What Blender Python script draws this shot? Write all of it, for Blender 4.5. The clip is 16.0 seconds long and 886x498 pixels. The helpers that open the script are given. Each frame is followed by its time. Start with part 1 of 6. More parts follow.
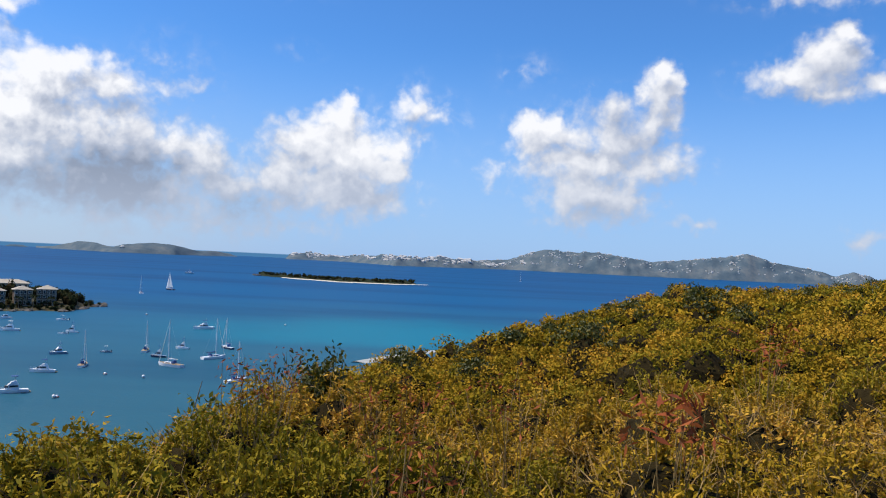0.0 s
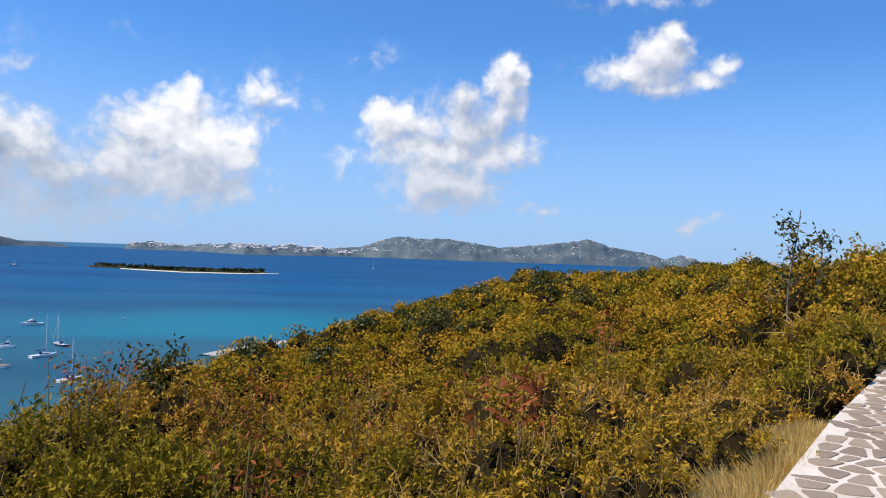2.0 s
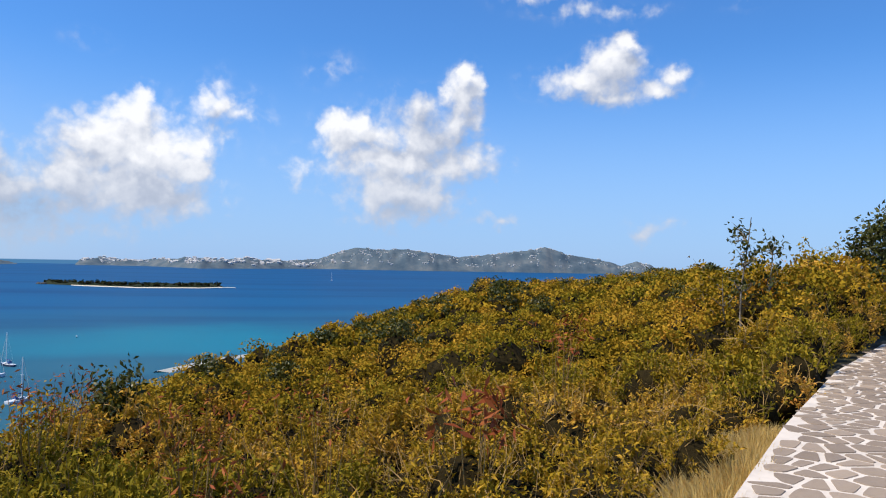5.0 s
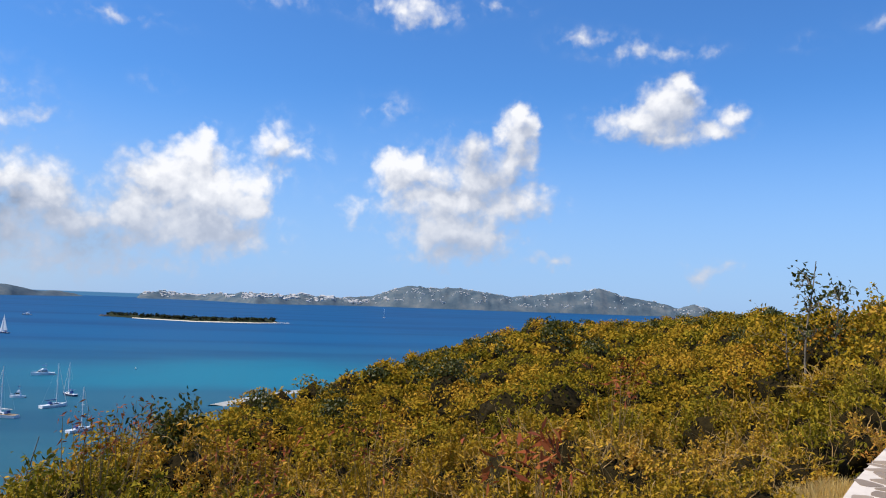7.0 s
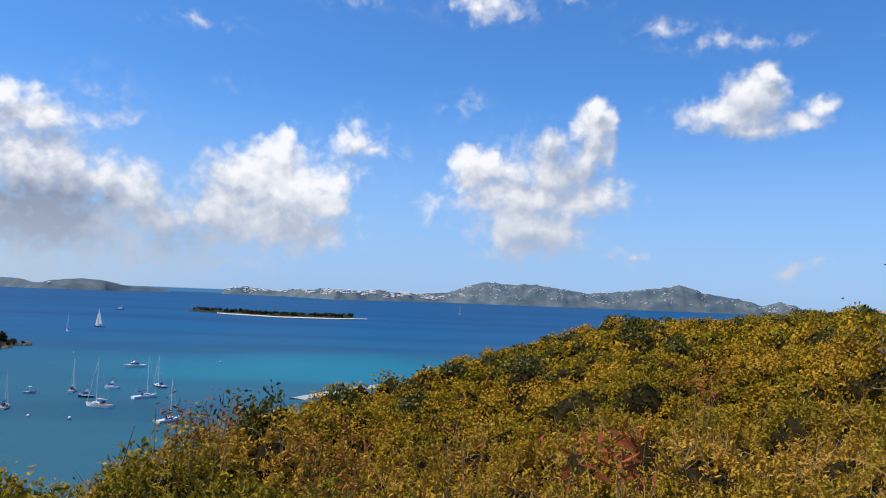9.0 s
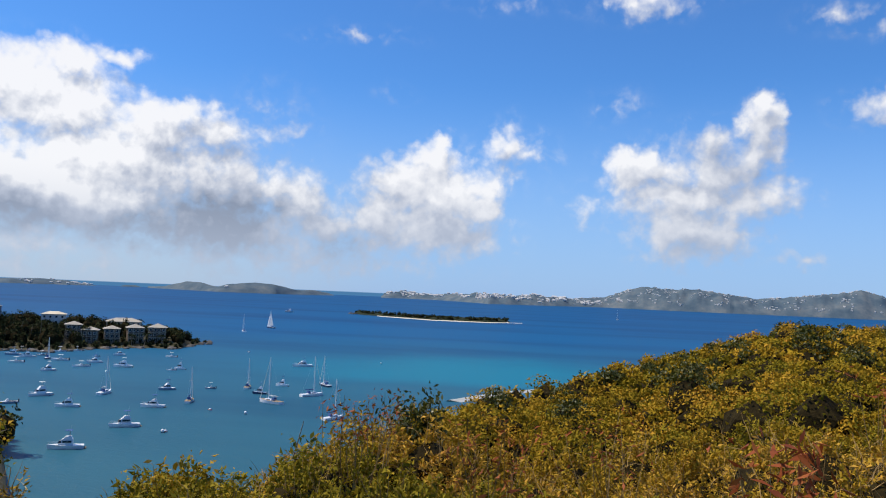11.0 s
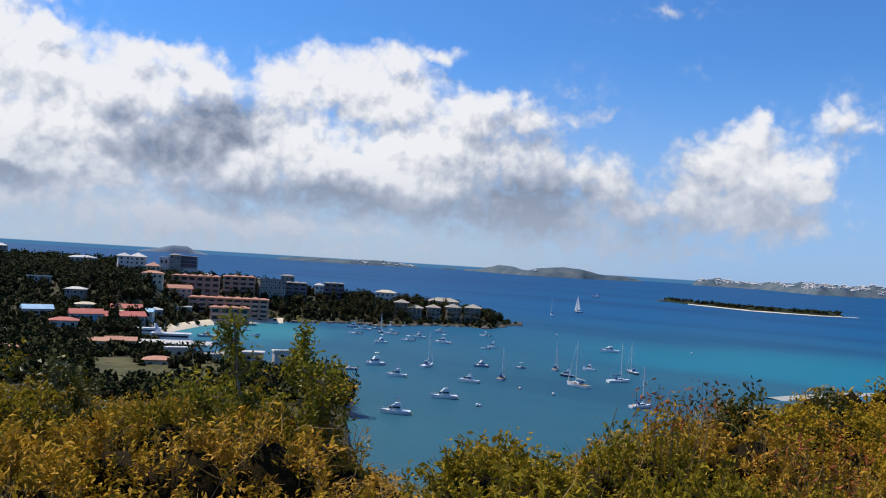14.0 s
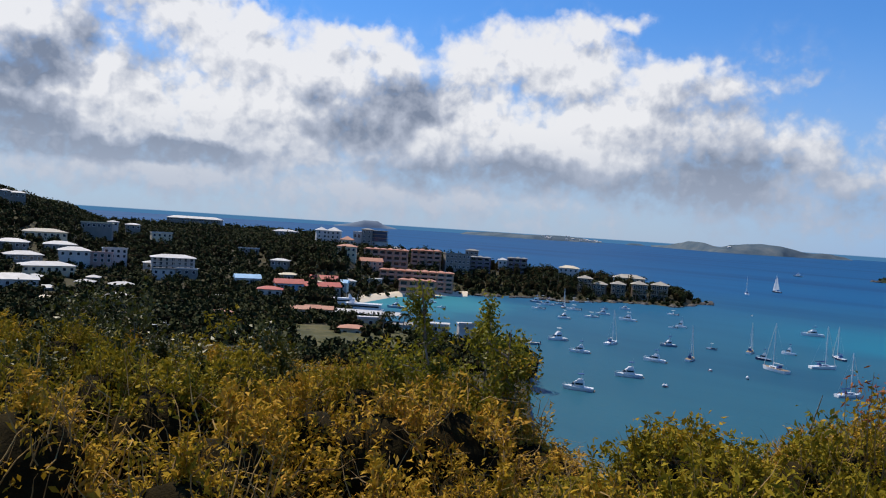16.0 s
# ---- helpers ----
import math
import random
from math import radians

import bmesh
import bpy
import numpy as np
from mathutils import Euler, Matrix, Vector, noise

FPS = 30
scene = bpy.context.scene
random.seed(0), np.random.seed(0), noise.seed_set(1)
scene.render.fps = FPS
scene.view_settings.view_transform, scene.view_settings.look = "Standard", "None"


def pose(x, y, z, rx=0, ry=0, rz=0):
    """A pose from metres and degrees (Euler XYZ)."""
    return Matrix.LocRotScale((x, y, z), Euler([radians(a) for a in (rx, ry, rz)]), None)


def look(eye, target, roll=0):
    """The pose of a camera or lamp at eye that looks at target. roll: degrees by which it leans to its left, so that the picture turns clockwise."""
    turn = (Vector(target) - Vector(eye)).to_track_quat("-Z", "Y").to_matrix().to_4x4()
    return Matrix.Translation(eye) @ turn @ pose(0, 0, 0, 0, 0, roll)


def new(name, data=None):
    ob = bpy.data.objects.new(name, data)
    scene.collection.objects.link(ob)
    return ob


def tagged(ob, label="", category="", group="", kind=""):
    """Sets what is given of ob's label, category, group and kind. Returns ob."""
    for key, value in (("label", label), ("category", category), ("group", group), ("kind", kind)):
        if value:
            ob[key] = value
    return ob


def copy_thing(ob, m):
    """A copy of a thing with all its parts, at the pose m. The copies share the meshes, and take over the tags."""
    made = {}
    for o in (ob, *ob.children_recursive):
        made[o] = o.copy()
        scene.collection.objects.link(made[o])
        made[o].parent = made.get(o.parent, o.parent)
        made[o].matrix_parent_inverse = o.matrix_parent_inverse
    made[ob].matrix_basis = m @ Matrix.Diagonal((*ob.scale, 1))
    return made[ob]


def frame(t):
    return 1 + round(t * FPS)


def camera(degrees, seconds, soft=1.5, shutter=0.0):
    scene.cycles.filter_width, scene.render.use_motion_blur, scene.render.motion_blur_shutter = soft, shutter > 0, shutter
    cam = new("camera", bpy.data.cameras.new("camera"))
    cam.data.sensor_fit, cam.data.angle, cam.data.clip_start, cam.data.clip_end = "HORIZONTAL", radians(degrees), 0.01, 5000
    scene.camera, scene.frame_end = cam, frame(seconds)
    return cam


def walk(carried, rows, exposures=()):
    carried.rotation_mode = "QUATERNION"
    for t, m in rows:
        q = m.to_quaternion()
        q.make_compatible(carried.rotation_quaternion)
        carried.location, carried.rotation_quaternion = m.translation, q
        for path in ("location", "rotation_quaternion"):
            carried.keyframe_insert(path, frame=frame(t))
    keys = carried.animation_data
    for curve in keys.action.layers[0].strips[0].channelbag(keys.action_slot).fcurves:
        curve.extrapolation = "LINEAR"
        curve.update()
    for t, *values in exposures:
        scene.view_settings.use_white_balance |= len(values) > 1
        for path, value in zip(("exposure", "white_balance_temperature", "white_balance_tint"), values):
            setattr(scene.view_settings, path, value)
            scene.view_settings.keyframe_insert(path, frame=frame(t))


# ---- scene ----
cam = camera(59.24, 16.0, soft=1.1)
walk(cam, [
    (0.0, pose(0.000, 0, 40.000, 90.74, -2.73, -0.00)),
    (0.5, pose(0.020, 0, 40.002, 90.78, -2.56, -3.11)),
    (1.0, pose(0.040, 0, 40.003, 90.40, -2.22, -5.49)),
    (1.5, pose(0.049, 0, 40.005, 90.63, -2.31, -8.35)),
    (2.0, pose(0.058, 0, 40.007, 90.26, -2.08, -10.83)),
    (2.5, pose(0.067, 0, 40.008, 90.14, -2.05, -12.89)),
    (3.0, pose(0.076, 0, 40.010, 90.16, -2.19, -14.35)),
    (3.2, pose(0.080, 0, 40.013, 90.10, -2.35, -15.39)),
    (5.3, pose(0.050, 0, 40.060, 91.72, -0.83, -13.46)),
    (5.5, pose(0.045, 0, 40.060, 92.31, -0.99, -12.95)),
    (6.0, pose(0.033, 0, 40.060, 93.59, -1.65, -11.94)),
    (6.5, pose(0.020, 0, 40.060, 93.88, -2.14, -11.64)),
    (7.0, pose(0.008, 0, 40.060, 93.84, -2.06, -10.01)),
    (7.5, pose(-0.004, 0, 40.060, 93.94, -1.99, -8.69)),
    (8.0, pose(-0.015, 0, 40.060, 93.58, -2.37, -7.54)),
    (8.2, pose(-0.020, 0, 40.060, 93.43, -2.49, -7.15)),
    (10.3, pose(-0.030, 0, 40.050, 93.42, -2.49, 1.89)),
    (10.5, pose(-0.034, 0, 40.049, 93.49, -2.83, 2.91)),
    (11.0, pose(-0.042, 0, 40.048, 93.23, -2.46, 6.88)),
    (11.5, pose(-0.051, 0, 40.046, 92.96, -2.38, 10.01)),
    (12.0, pose(-0.060, 0, 40.044, 93.66, -2.50, 14.03)),
    (12.5, pose(-0.077, 0, 40.042, 92.56, -3.06, 18.42)),
    (13.0, pose(-0.095, 0, 40.041, 92.26, -3.14, 21.62)),
    (13.5, pose(-0.113, 0, 40.039, 91.65, -3.19, 24.73)),
    (14.0, pose(-0.130, 0, 40.037, 90.97, -3.51, 29.19)),
    (14.5, pose(-0.138, 0, 40.035, 90.20, -3.18, 33.03)),
    (15.0, pose(-0.145, 0, 40.034, 89.74, -3.48, 36.76)),
    (15.5, pose(-0.152, 0, 40.032, 89.06, -3.29, 39.95)),
    (16.0, pose(-0.160, 0, 40.030, 88.29, -3.74, 42.62)),
], [(0.0, 0.08), (3.0, 0.14), (8.0, 0.08), (11.0, 0.02), (13.0, -0.04), (16.0, -0.14)])

EYE = 40.0          # height of the lookout's eye above the sea

# ---- sky: sun from the left, high, with a bank of trade-wind cumulus ----
SUN_AZ, SUN_EL = 90.0, 58.0      # degrees to the left of +y, degrees up
HARBOUR_CUMULUS = [(7.7, 10.9, 0.8, 0.8, 0.9), (8.2, 9.7, 1.69, 1.21, 1), (10.2, 7.8, 2.41, 1.53, 1), (7.2, 7.4, 3.26, 2.52, 1), (4.2, 6.8, 1.31, 1.72, 0.9), (11.7, 5.6, 2.41, 1.61, 0.9), (7.8, 4.5, 4.29, 1.72, 0.9), (12.6, 3.4, 3.21, 1.12, 0.55), (3.7, 3.8, 1.65, 0.91, 0.5), (2.6, 10.9, 1.54, 1.3, 0.62), (1.1, 10.3, 1.87, 1.14, 0.42), (3.1, 9.1, 1.63, 1.23, 0.45), (18.6, 6.9, 2.67, 1.6, 0.7), (16.2, 4.9, 2.35, 1.64, 0.65)]
TOWER_CUMULUS = [(-6.8, 9.5, 2.1, 1.38, 1), (-8.9, 9.3, 1.69, 0.96, 0.75), (-15.7, 13.5, 0.99, 0.91, 1), (-15.0, 12.1, 1.15, 1.46, 0.95), (-14.7, 10.2, 1.4, 1.24, 0.75), (-11.9, 10.7, 2.37, 1.58, 0.62), (-12.5, 9.0, 2.77, 1.58, 0.8), (-10.2, 7.4, 4.23, 1.45, 0.85), (-14.6, 7.4, 2.95, 1.41, 0.7), (-10.7, 5.1, 4.04, 1.7, 0.8), (-9.6, 3.6, 2.85, 0.89, 0.5), (-2.9, 6.0, 0.74, 1.32, 0.42), (-3.0, 7.2, 1.44, 0.9, 0.3)]
BIRD_CUMULUS = [(-27.0, 15.5, 0.77, 0.84, 0.9), (-25.9, 14.5, 1.94, 1.01, 0.9), (-24.4, 13.4, 3.14, 1.1, 0.8), (-25.8, 12.3, 3.33, 0.78, 0.6), (-30.5, 13.3, 0.98, 0.56, 0.75), (-28.9, 12.6, 1.72, 0.69, 0.65), (-21.4, 13.5, 1.4, 0.48, 0.35)]
WISPS = [(-18.0, 2.9, 1.73, 0.37, 0.45), (-28.3, 2.7, 1.02, 0.94, 0.5), (-29.5, 3.0, 1.16, 0.54, 0.3), (-20.0, 18.9, 2.34, 0.62, 0.38), (-24.1, 18.0, 3.27, 0.65, 0.4), (-27.3, 18.0, 1.88, 0.41, 0.33), (-6.8, 20.8, 2.91, 1.01, 0.55), (-5.5, 13.7, 1.62, 0.81, 0.3), (-13.6, 21.1, 1.94, 0.51, 0.28), (-34.8, 17.7, 0.88, 0.32, 0.24), (-40.0, 18.8, 1.48, 0.39, 0.28), (13.9, 18.1, 2.75, 0.41, 0.28), (11.3, 14.3, 0.9, 0.33, 0.2)]
HIGH_WISPS = [(13.7, 18.1, 2.35, 0.47, 0.32), (17.0, 17.7, 1.17, 0.27, 0.22), (11.5, 14.2, 1.01, 0.36, 0.2), (20.0, 11.9, 2.37, 1.89, 0.26), (2.9, 20.8, 3.87, 0.46, 0.2)]
WEST_CREST = [(70.8, 11.5, 3.97, 1.99, 1), (61.6, 13.0, 3.65, 1.83, 1), (57.4, 13.1, 2.07, 1.21, 1), (51.4, 12.6, 2.26, 1.25, 1), (48.3, 13.1, 1.49, 0.79, 1), (41.5, 11.6, 2.6, 1.8, 1), (37.4, 12.6, 3.36, 1.98, 1), (33.1, 14.1, 2.16, 1.08, 0.9), (30.4, 14.7, 1.29, 0.61, 0.7), (28.1, 10.4, 3.27, 1.61, 0.95), (23.9, 10.6, 3.16, 1.49, 0.8), (25.5, 11.6, 1.87, 0.75, 0.7), (21.4, 6.3, 2.78, 2.04, 0.7), (17.7, 5.9, 1.96, 1.28, 0.85), (15.8, 4.5, 2.1, 1.33, 0.7), (18.6, 11.2, 1.58, 1.12, 0.3)]
WEST_BODY = [(57.3, 11.1, 4.58, 2.22, 1), (52.5, 10.2, 4.53, 2.37, 1), (47.2, 11.3, 2.39, 1.59, 0.95), (34.1, 11.6, 3.94, 2.36, 1), (30.3, 8.0, 5.12, 2.36, 0.95), (24.5, 7.6, 3.98, 1.82, 0.85), (67.6, 6.6, 7.79, 3.9, 1), (56.6, 6.3, 8.63, 3.73, 1), (44.5, 7.3, 7.34, 3.47, 1), (34.1, 5.9, 8.89, 3.03, 0.95), (23.4, 4.0, 7.61, 2.21, 0.75), (63.9, 2.5, 12.33, 1.34, 0.8), (46.2, 2.0, 16.52, 1.98, 0.65), (18.0, 2.1, 9.39, 1.45, 0.5), (66.4, 15.8, 7.48, 3.06, 1), (77.9, 9.2, 6.55, 6.55, 1)]
SHADES = [(70.7, 8.6, 2.53, 1.62, 0.9), (71.9, 5.4, 4.03, 1.68, 0.85), (67.8, 10.9, 1.56, 1.38, 0.5), (64.3, 9.5, 2.0, 2.18, 0.4), (62.6, 4.0, 6.41, 0.91, 1), (69.5, 3.5, 4.54, 0.98, 0.9), (45.6, 8.6, 3.24, 1.78, 0.85), (49.6, 6.5, 3.85, 1.7, 0.65), (52.4, 8.6, 1.59, 0.95, 0.4), (38.1, 3.9, 6.16, 1.56, 0.7), (22.9, 4.2, 4.17, 1.89, 0.75), (28.0, 3.3, 4.73, 1.5, 0.65), (43.8, 3.6, 4.95, 1.4, 0.65), (56.6, 6.5, 2.35, 1.18, 0.3), (14.3, 2.9, 2.41, 1.38, 0.5)]
EAST_SHADES = [(6.0, 4.4, 3.08, 1.15, 0.55), (22.1, 4.7, 3.71, 2.23, 0.5), (-11.8, 11.2, 2.05, 1.18, 0.4), (-11.1, 4.1, 2.42, 0.73, 0.3), (-13.7, 9.2, 2.36, 1.18, 0.4), (-10.6, 8.2, 3.21, 0.56, 0.3), (2.3, 9.9, 1.22, 0.82, 0.4)]
CLOUDS = [HARBOUR_CUMULUS, TOWER_CUMULUS, BIRD_CUMULUS, WISPS, HIGH_WISPS, WEST_CREST, WEST_BODY]


class Tree:
    """Small helper for wiring shader nodes."""

    def __init__(self, tree):
        self.t = tree

    def node(self, kind, **props):
        n = self.t.nodes.new(kind)
        for k, v in props.items():
            setattr(n, k, v)
        return n

    def put(self, socket, value):
        if isinstance(value, bpy.types.NodeSocket):
            self.t.links.new(value, socket)
        elif value is not None:
            if isinstance(value, (tuple, list)) and len(value) == 3 and socket.type == "RGBA":
                value = (*value, 1.0)
            socket.default_value = value

    def math(self, op, a, b=None, c=None, clamp=False):
        n = self.node("ShaderNodeMath", operation=op, use_clamp=clamp)
        self.put(n.inputs[0], a)
        self.put(n.inputs[1], b)
        self.put(n.inputs[2], c)
        return n.outputs[0]

    def vec(self, op, a, b=None, out=0):
        n = self.node("ShaderNodeVectorMath", operation=op)
        self.put(n.inputs[0], a)
        self.put(n.inputs[1], b)
        return n.outputs[out]

    def noise(self, vector, scale, detail=4.0, rough=0.55, out=0, distortion=0.0):
        n = self.node("ShaderNodeTexNoise")
        self.put(n.inputs["Vector"], vector)
        n.inputs["Scale"].default_value = scale
        n.inputs["Detail"].default_value = detail
        n.inputs["Roughness"].default_value = rough
        n.inputs["Distortion"].default_value = distortion
        return n.outputs[out]

    def ramp(self, fac, stops):
        n = self.node("ShaderNodeValToRGB")
        e = n.color_ramp.elements
        while len(e) < len(stops):
            e.new(0.5)
        for s, (p, col) in zip(e, stops):
            s.position = p
            s.color = (*col, 1.0) if len(col) == 3 else col
        self.put(n.inputs[0], fac)
        return n.outputs[0]

    def mix(self, fac, a, b, blend="MIX"):
        n = self.node("ShaderNodeMix", data_type="RGBA", blend_type=blend)
        self.put(n.inputs[0], fac)
        self.put(n.inputs[6], a)
        self.put(n.inputs[7], b)
        return n.outputs[2]

    def span(self, v, a, b, c=0.0, d=1.0, smooth=True):
        n = self.node("ShaderNodeMapRange", clamp=True, interpolation_type="SMOOTHSTEP" if smooth else "LINEAR")
        for k, x in enumerate((v, a, b, c, d)):
            self.put(n.inputs[k], x)
        return n.outputs[0]


def blob_field(n, bent, banks, soft):
    """Height of a heap of soft mounds, each (degrees left, degrees up, half width, half height, weight)."""
    total = None
    for bank in banks:
        for az, el, rx, ry, weight in bank:
            d = n.vec("MULTIPLY", n.vec("SUBTRACT", bent, (az, el, 0.0)), (0.8 / rx, 0.8 / ry, 0.0))
            blob = n.math("MULTIPLY_ADD", n.vec("LENGTH", d, out=1), -weight, weight)
            total = n.math("SMOOTH_MAX", total, blob, soft) if total is not None else n.math("MAXIMUM", blob, 0.0)
    return total


def blob_field(n, bent, banks, soft, spread):
    """Height of a heap of soft mounds, each (degrees left, degrees up, half width, half height, weight)."""
    total = None
    for bank in banks:
        for az, el, rx, ry, weight in bank:
            d = n.vec("MULTIPLY", n.vec("SUBTRACT", bent, (az, el, 0.0)), (spread / rx, spread / ry, 0.0))
            blob = n.math("MULTIPLY_ADD", n.vec("LENGTH", d, out=1), -weight, weight)
            total = n.math("SMOOTH_MAX", total, blob, soft) if total is not None else n.math("MAXIMUM", blob, 0.0)
    return total


def blob_field(n, bent, banks, soft, spread):
    """Height of a heap of soft mounds, each (degrees left, degrees up, half width, half height, weight)."""
    total = None
    for bank in banks:
        for az, el, rx, ry, weight in bank:
            d = n.vec("MULTIPLY", n.vec("SUBTRACT", bent, (az, el, 0.0)), (spread / rx, spread / ry, 0.0))
            blob = n.math("MULTIPLY_ADD", n.vec("LENGTH", d, out=1), -weight, weight)
            total = n.math("SMOOTH_MAX", total, blob, soft) if total is not None else n.math("MAXIMUM", blob, 0.0)
    return total


def blob_field(n, bent, banks, soft, spread):
    """Height of a heap of soft mounds, each (degrees left, degrees up, half width, half height, weight)."""
    total = None
    for bank in banks:
        for az, el, rx, ry, weight in bank:
            d = n.vec("MULTIPLY", n.vec("SUBTRACT", bent, (az, el, 0.0)), (spread / rx, spread / ry, 0.0))
            blob = n.math("MULTIPLY_ADD", n.vec("LENGTH", d, out=1), -weight, weight)
            total = n.math("SMOOTH_MAX", total, blob, soft) if total is not None else n.math("MAXIMUM", blob, 0.0)
    return total


def blob_field(n, bent, banks, soft, spread):
    """Height of a heap of soft mounds, each (degrees left, degrees up, half width, half height, weight)."""
    total = None
    for bank in banks:
        for az, el, rx, ry, weight in bank:
            d = n.vec("MULTIPLY", n.vec("SUBTRACT", bent, (az, el, 0.0)), (spread / rx, spread / ry, 0.0))
            blob = n.math("MULTIPLY_ADD", n.vec("LENGTH", d, out=1), -weight, weight)
            total = n.math("SMOOTH_MAX", total, blob, soft) if total is not None else n.math("MAXIMUM", blob, 0.0)
    return total


def blob_field(n, bent, banks, soft, spread):
    """Height of a heap of soft mounds, each (degrees left, degrees up, half width, half height, weight)."""
    total = None
    for bank in banks:
        for az, el, rx, ry, weight in bank:
            d = n.vec("MULTIPLY", n.vec("SUBTRACT", bent, (az, el, 0.0)), (spread / rx, spread / ry, 0.0))
            blob = n.math("MULTIPLY_ADD", n.vec("LENGTH", d, out=1), -weight, weight)
            total = n.math("SMOOTH_MAX", total, blob, soft) if total is not None else n.math("MAXIMUM", blob, 0.0)
    return total


def cloud_group():
    """Cloud thickness at a point of the sky given as (degrees left, degrees up, 0)."""
    g = bpy.data.node_groups.new("cloud_field", "ShaderNodeTree")
    g.interface.new_socket("Place", in_out="INPUT", socket_type="NodeSocketVector")
    g.interface.new_socket("Thickness", in_out="OUTPUT", socket_type="NodeSocketFloat")
    n = Tree(g)
    place = n.node("NodeGroupInput").outputs[0]
    puff = n.vec("SUBTRACT", n.noise(place, 0.40, 5.0, 0.52, out=1), (0.5, 0.5, 0.5))
    bent = n.vec("ADD", place, n.vec("MULTIPLY", puff, (3.4, 2.8, 0.0)))
    total = n.math("SMOOTH_MIN", blob_field(n, bent, CLOUDS, 0.25, 0.56), 0.8, 0.4)
    there = n.span(total, 0.0, 0.2)
    cell = n.node("ShaderNodeTexVoronoi", feature="SMOOTH_F1")
    n.put(cell.inputs["Vector"], n.vec("ADD", place, n.vec("MULTIPLY", puff, (1.8, 1.8, 0.0))))
    cell.inputs["Scale"].default_value = 0.75
    cell.inputs["Detail"].default_value = 2.5
    cell.inputs["Roughness"].default_value = 0.55
    cell.inputs["Smoothness"].default_value = 0.5
    billow = n.math("SUBTRACT", 0.5, cell.outputs["Distance"])
    fine = n.math("SUBTRACT", n.noise(place, 1.0, 5.0, 0.5), 0.5)
    total = n.math("MULTIPLY_ADD", n.math("MULTIPLY", fine, there), 0.42, total)
    total = n.math("MULTIPLY_ADD", n.math("MULTIPLY", billow, there), 0.26, total)
    g.links.new(total, n.node("NodeGroupOutput").inputs[0])
    return g


def build_world():
    w = bpy.data.worlds.new("sky")
    scene.world = w
    w.use_nodes = True
    n = Tree(w.node_tree)
    w.node_tree.nodes.clear()
    way = n.node("ShaderNodeTexCoord").outputs["Generated"]
    part = n.node("ShaderNodeSeparateXYZ")
    n.put(part.inputs[0], way)
    x, y, z = part.outputs
    az = n.math("MULTIPLY", n.math("ARCTAN2", n.math("MULTIPLY", x, -1.0), y), 57.29578)
    el = n.math("MULTIPLY", n.math("ARCSINE", z), 57.29578)
    joined = n.node("ShaderNodeCombineXYZ")
    n.put(joined.inputs[0], az)
    n.put(joined.inputs[1], el)
    place = joined.outputs[0]
    sky = n.node("ShaderNodeTexSky", sky_type="NISHITA", sun_disc=False)
    sky.sun_elevation, sky.sun_rotation = radians(SUN_EL), radians(-SUN_AZ)
    sky.air_density, sky.dust_density, sky.ozone_density = 1.0, 0.3, 3.0
    field = cloud_group()

    def thick(p):
        g = n.node("ShaderNodeGroup", node_tree=field)
        n.put(g.inputs[0], p)
        return g.outputs[0]

    here = thick(place)
    towards = thick(n.vec("ADD", place, (0.5, 1.3, 0.0)))
    cover = n.span(here, 0.0, 0.5)
    lit = n.math("SUBTRACT", here, towards)
    swirl = n.vec("SUBTRACT", n.noise(place, 0.38, 4.0, 0.5, out=1), (0.5, 0.5, 0.5))
    bent = n.vec("ADD", place, n.vec("MULTIPLY", swirl, (4.4, 3.2, 0.0)))
    dark = n.span(blob_field(n, bent, [SHADES, EAST_SHADES], 0.2, 0.66), 0.0, 0.6)
    veil = n.math("MULTIPLY", n.span(az, 6.0, 14.0), n.span(az, 33.0, 24.0))
    east = n.math("MULTIPLY_ADD", veil, 0.22, n.span(az, 12.0, -22.0, 0.04, 0.22))
    west = n.span(az, 6.0, 30.0)
    bright = n.math("MULTIPLY_ADD", lit, n.math("MULTIPLY_ADD", west, 0.35, 0.55), 0.68)
    dim = n.math("MULTIPLY_ADD", dark, n.math("MULTIPLY_ADD", west, 0.40, 0.32), east)
    bright = n.math("MULTIPLY_ADD", west, 0.06, n.math("SUBTRACT", bright, dim), clamp=True)
    low = n.span(el, 0.5, 8.0)
    white = n.ramp(bright, [(0.0, SHADE), (0.4, MIDDLE), (0.75, BRIGHT), (1.0, BRIGHT)])
    base = n.mix(n.math("MULTIPLY_ADD", low, -0.8, 0.8), white, LOWCLOUD)
    colour = n.mix(n.math("MULTIPLY", cover, 0.95), sky_tint(n, sky.outputs[0], el, az), base)
    # the open sea past the far islands, under the horizon
    under = n.span(el, -0.24, -0.16)
    colour = n.mix(under, FARSEA, colour)
    back = n.node("ShaderNodeBackground")
    n.put(back.inputs[0], colour)
    back.inputs[1].default_value = 0.1
    n.put(n.node("ShaderNodeOutputWorld").inputs[0], back.outputs[0])


SHADE, MIDDLE, BRIGHT, LOWCLOUD, FARSEA = (2.2, 2.6, 3.5), (5.0, 5.4, 6.4), (9.4, 9.4, 9.6), (4.3, 5.0, 6.4), (0.7, 2.0, 3.9)


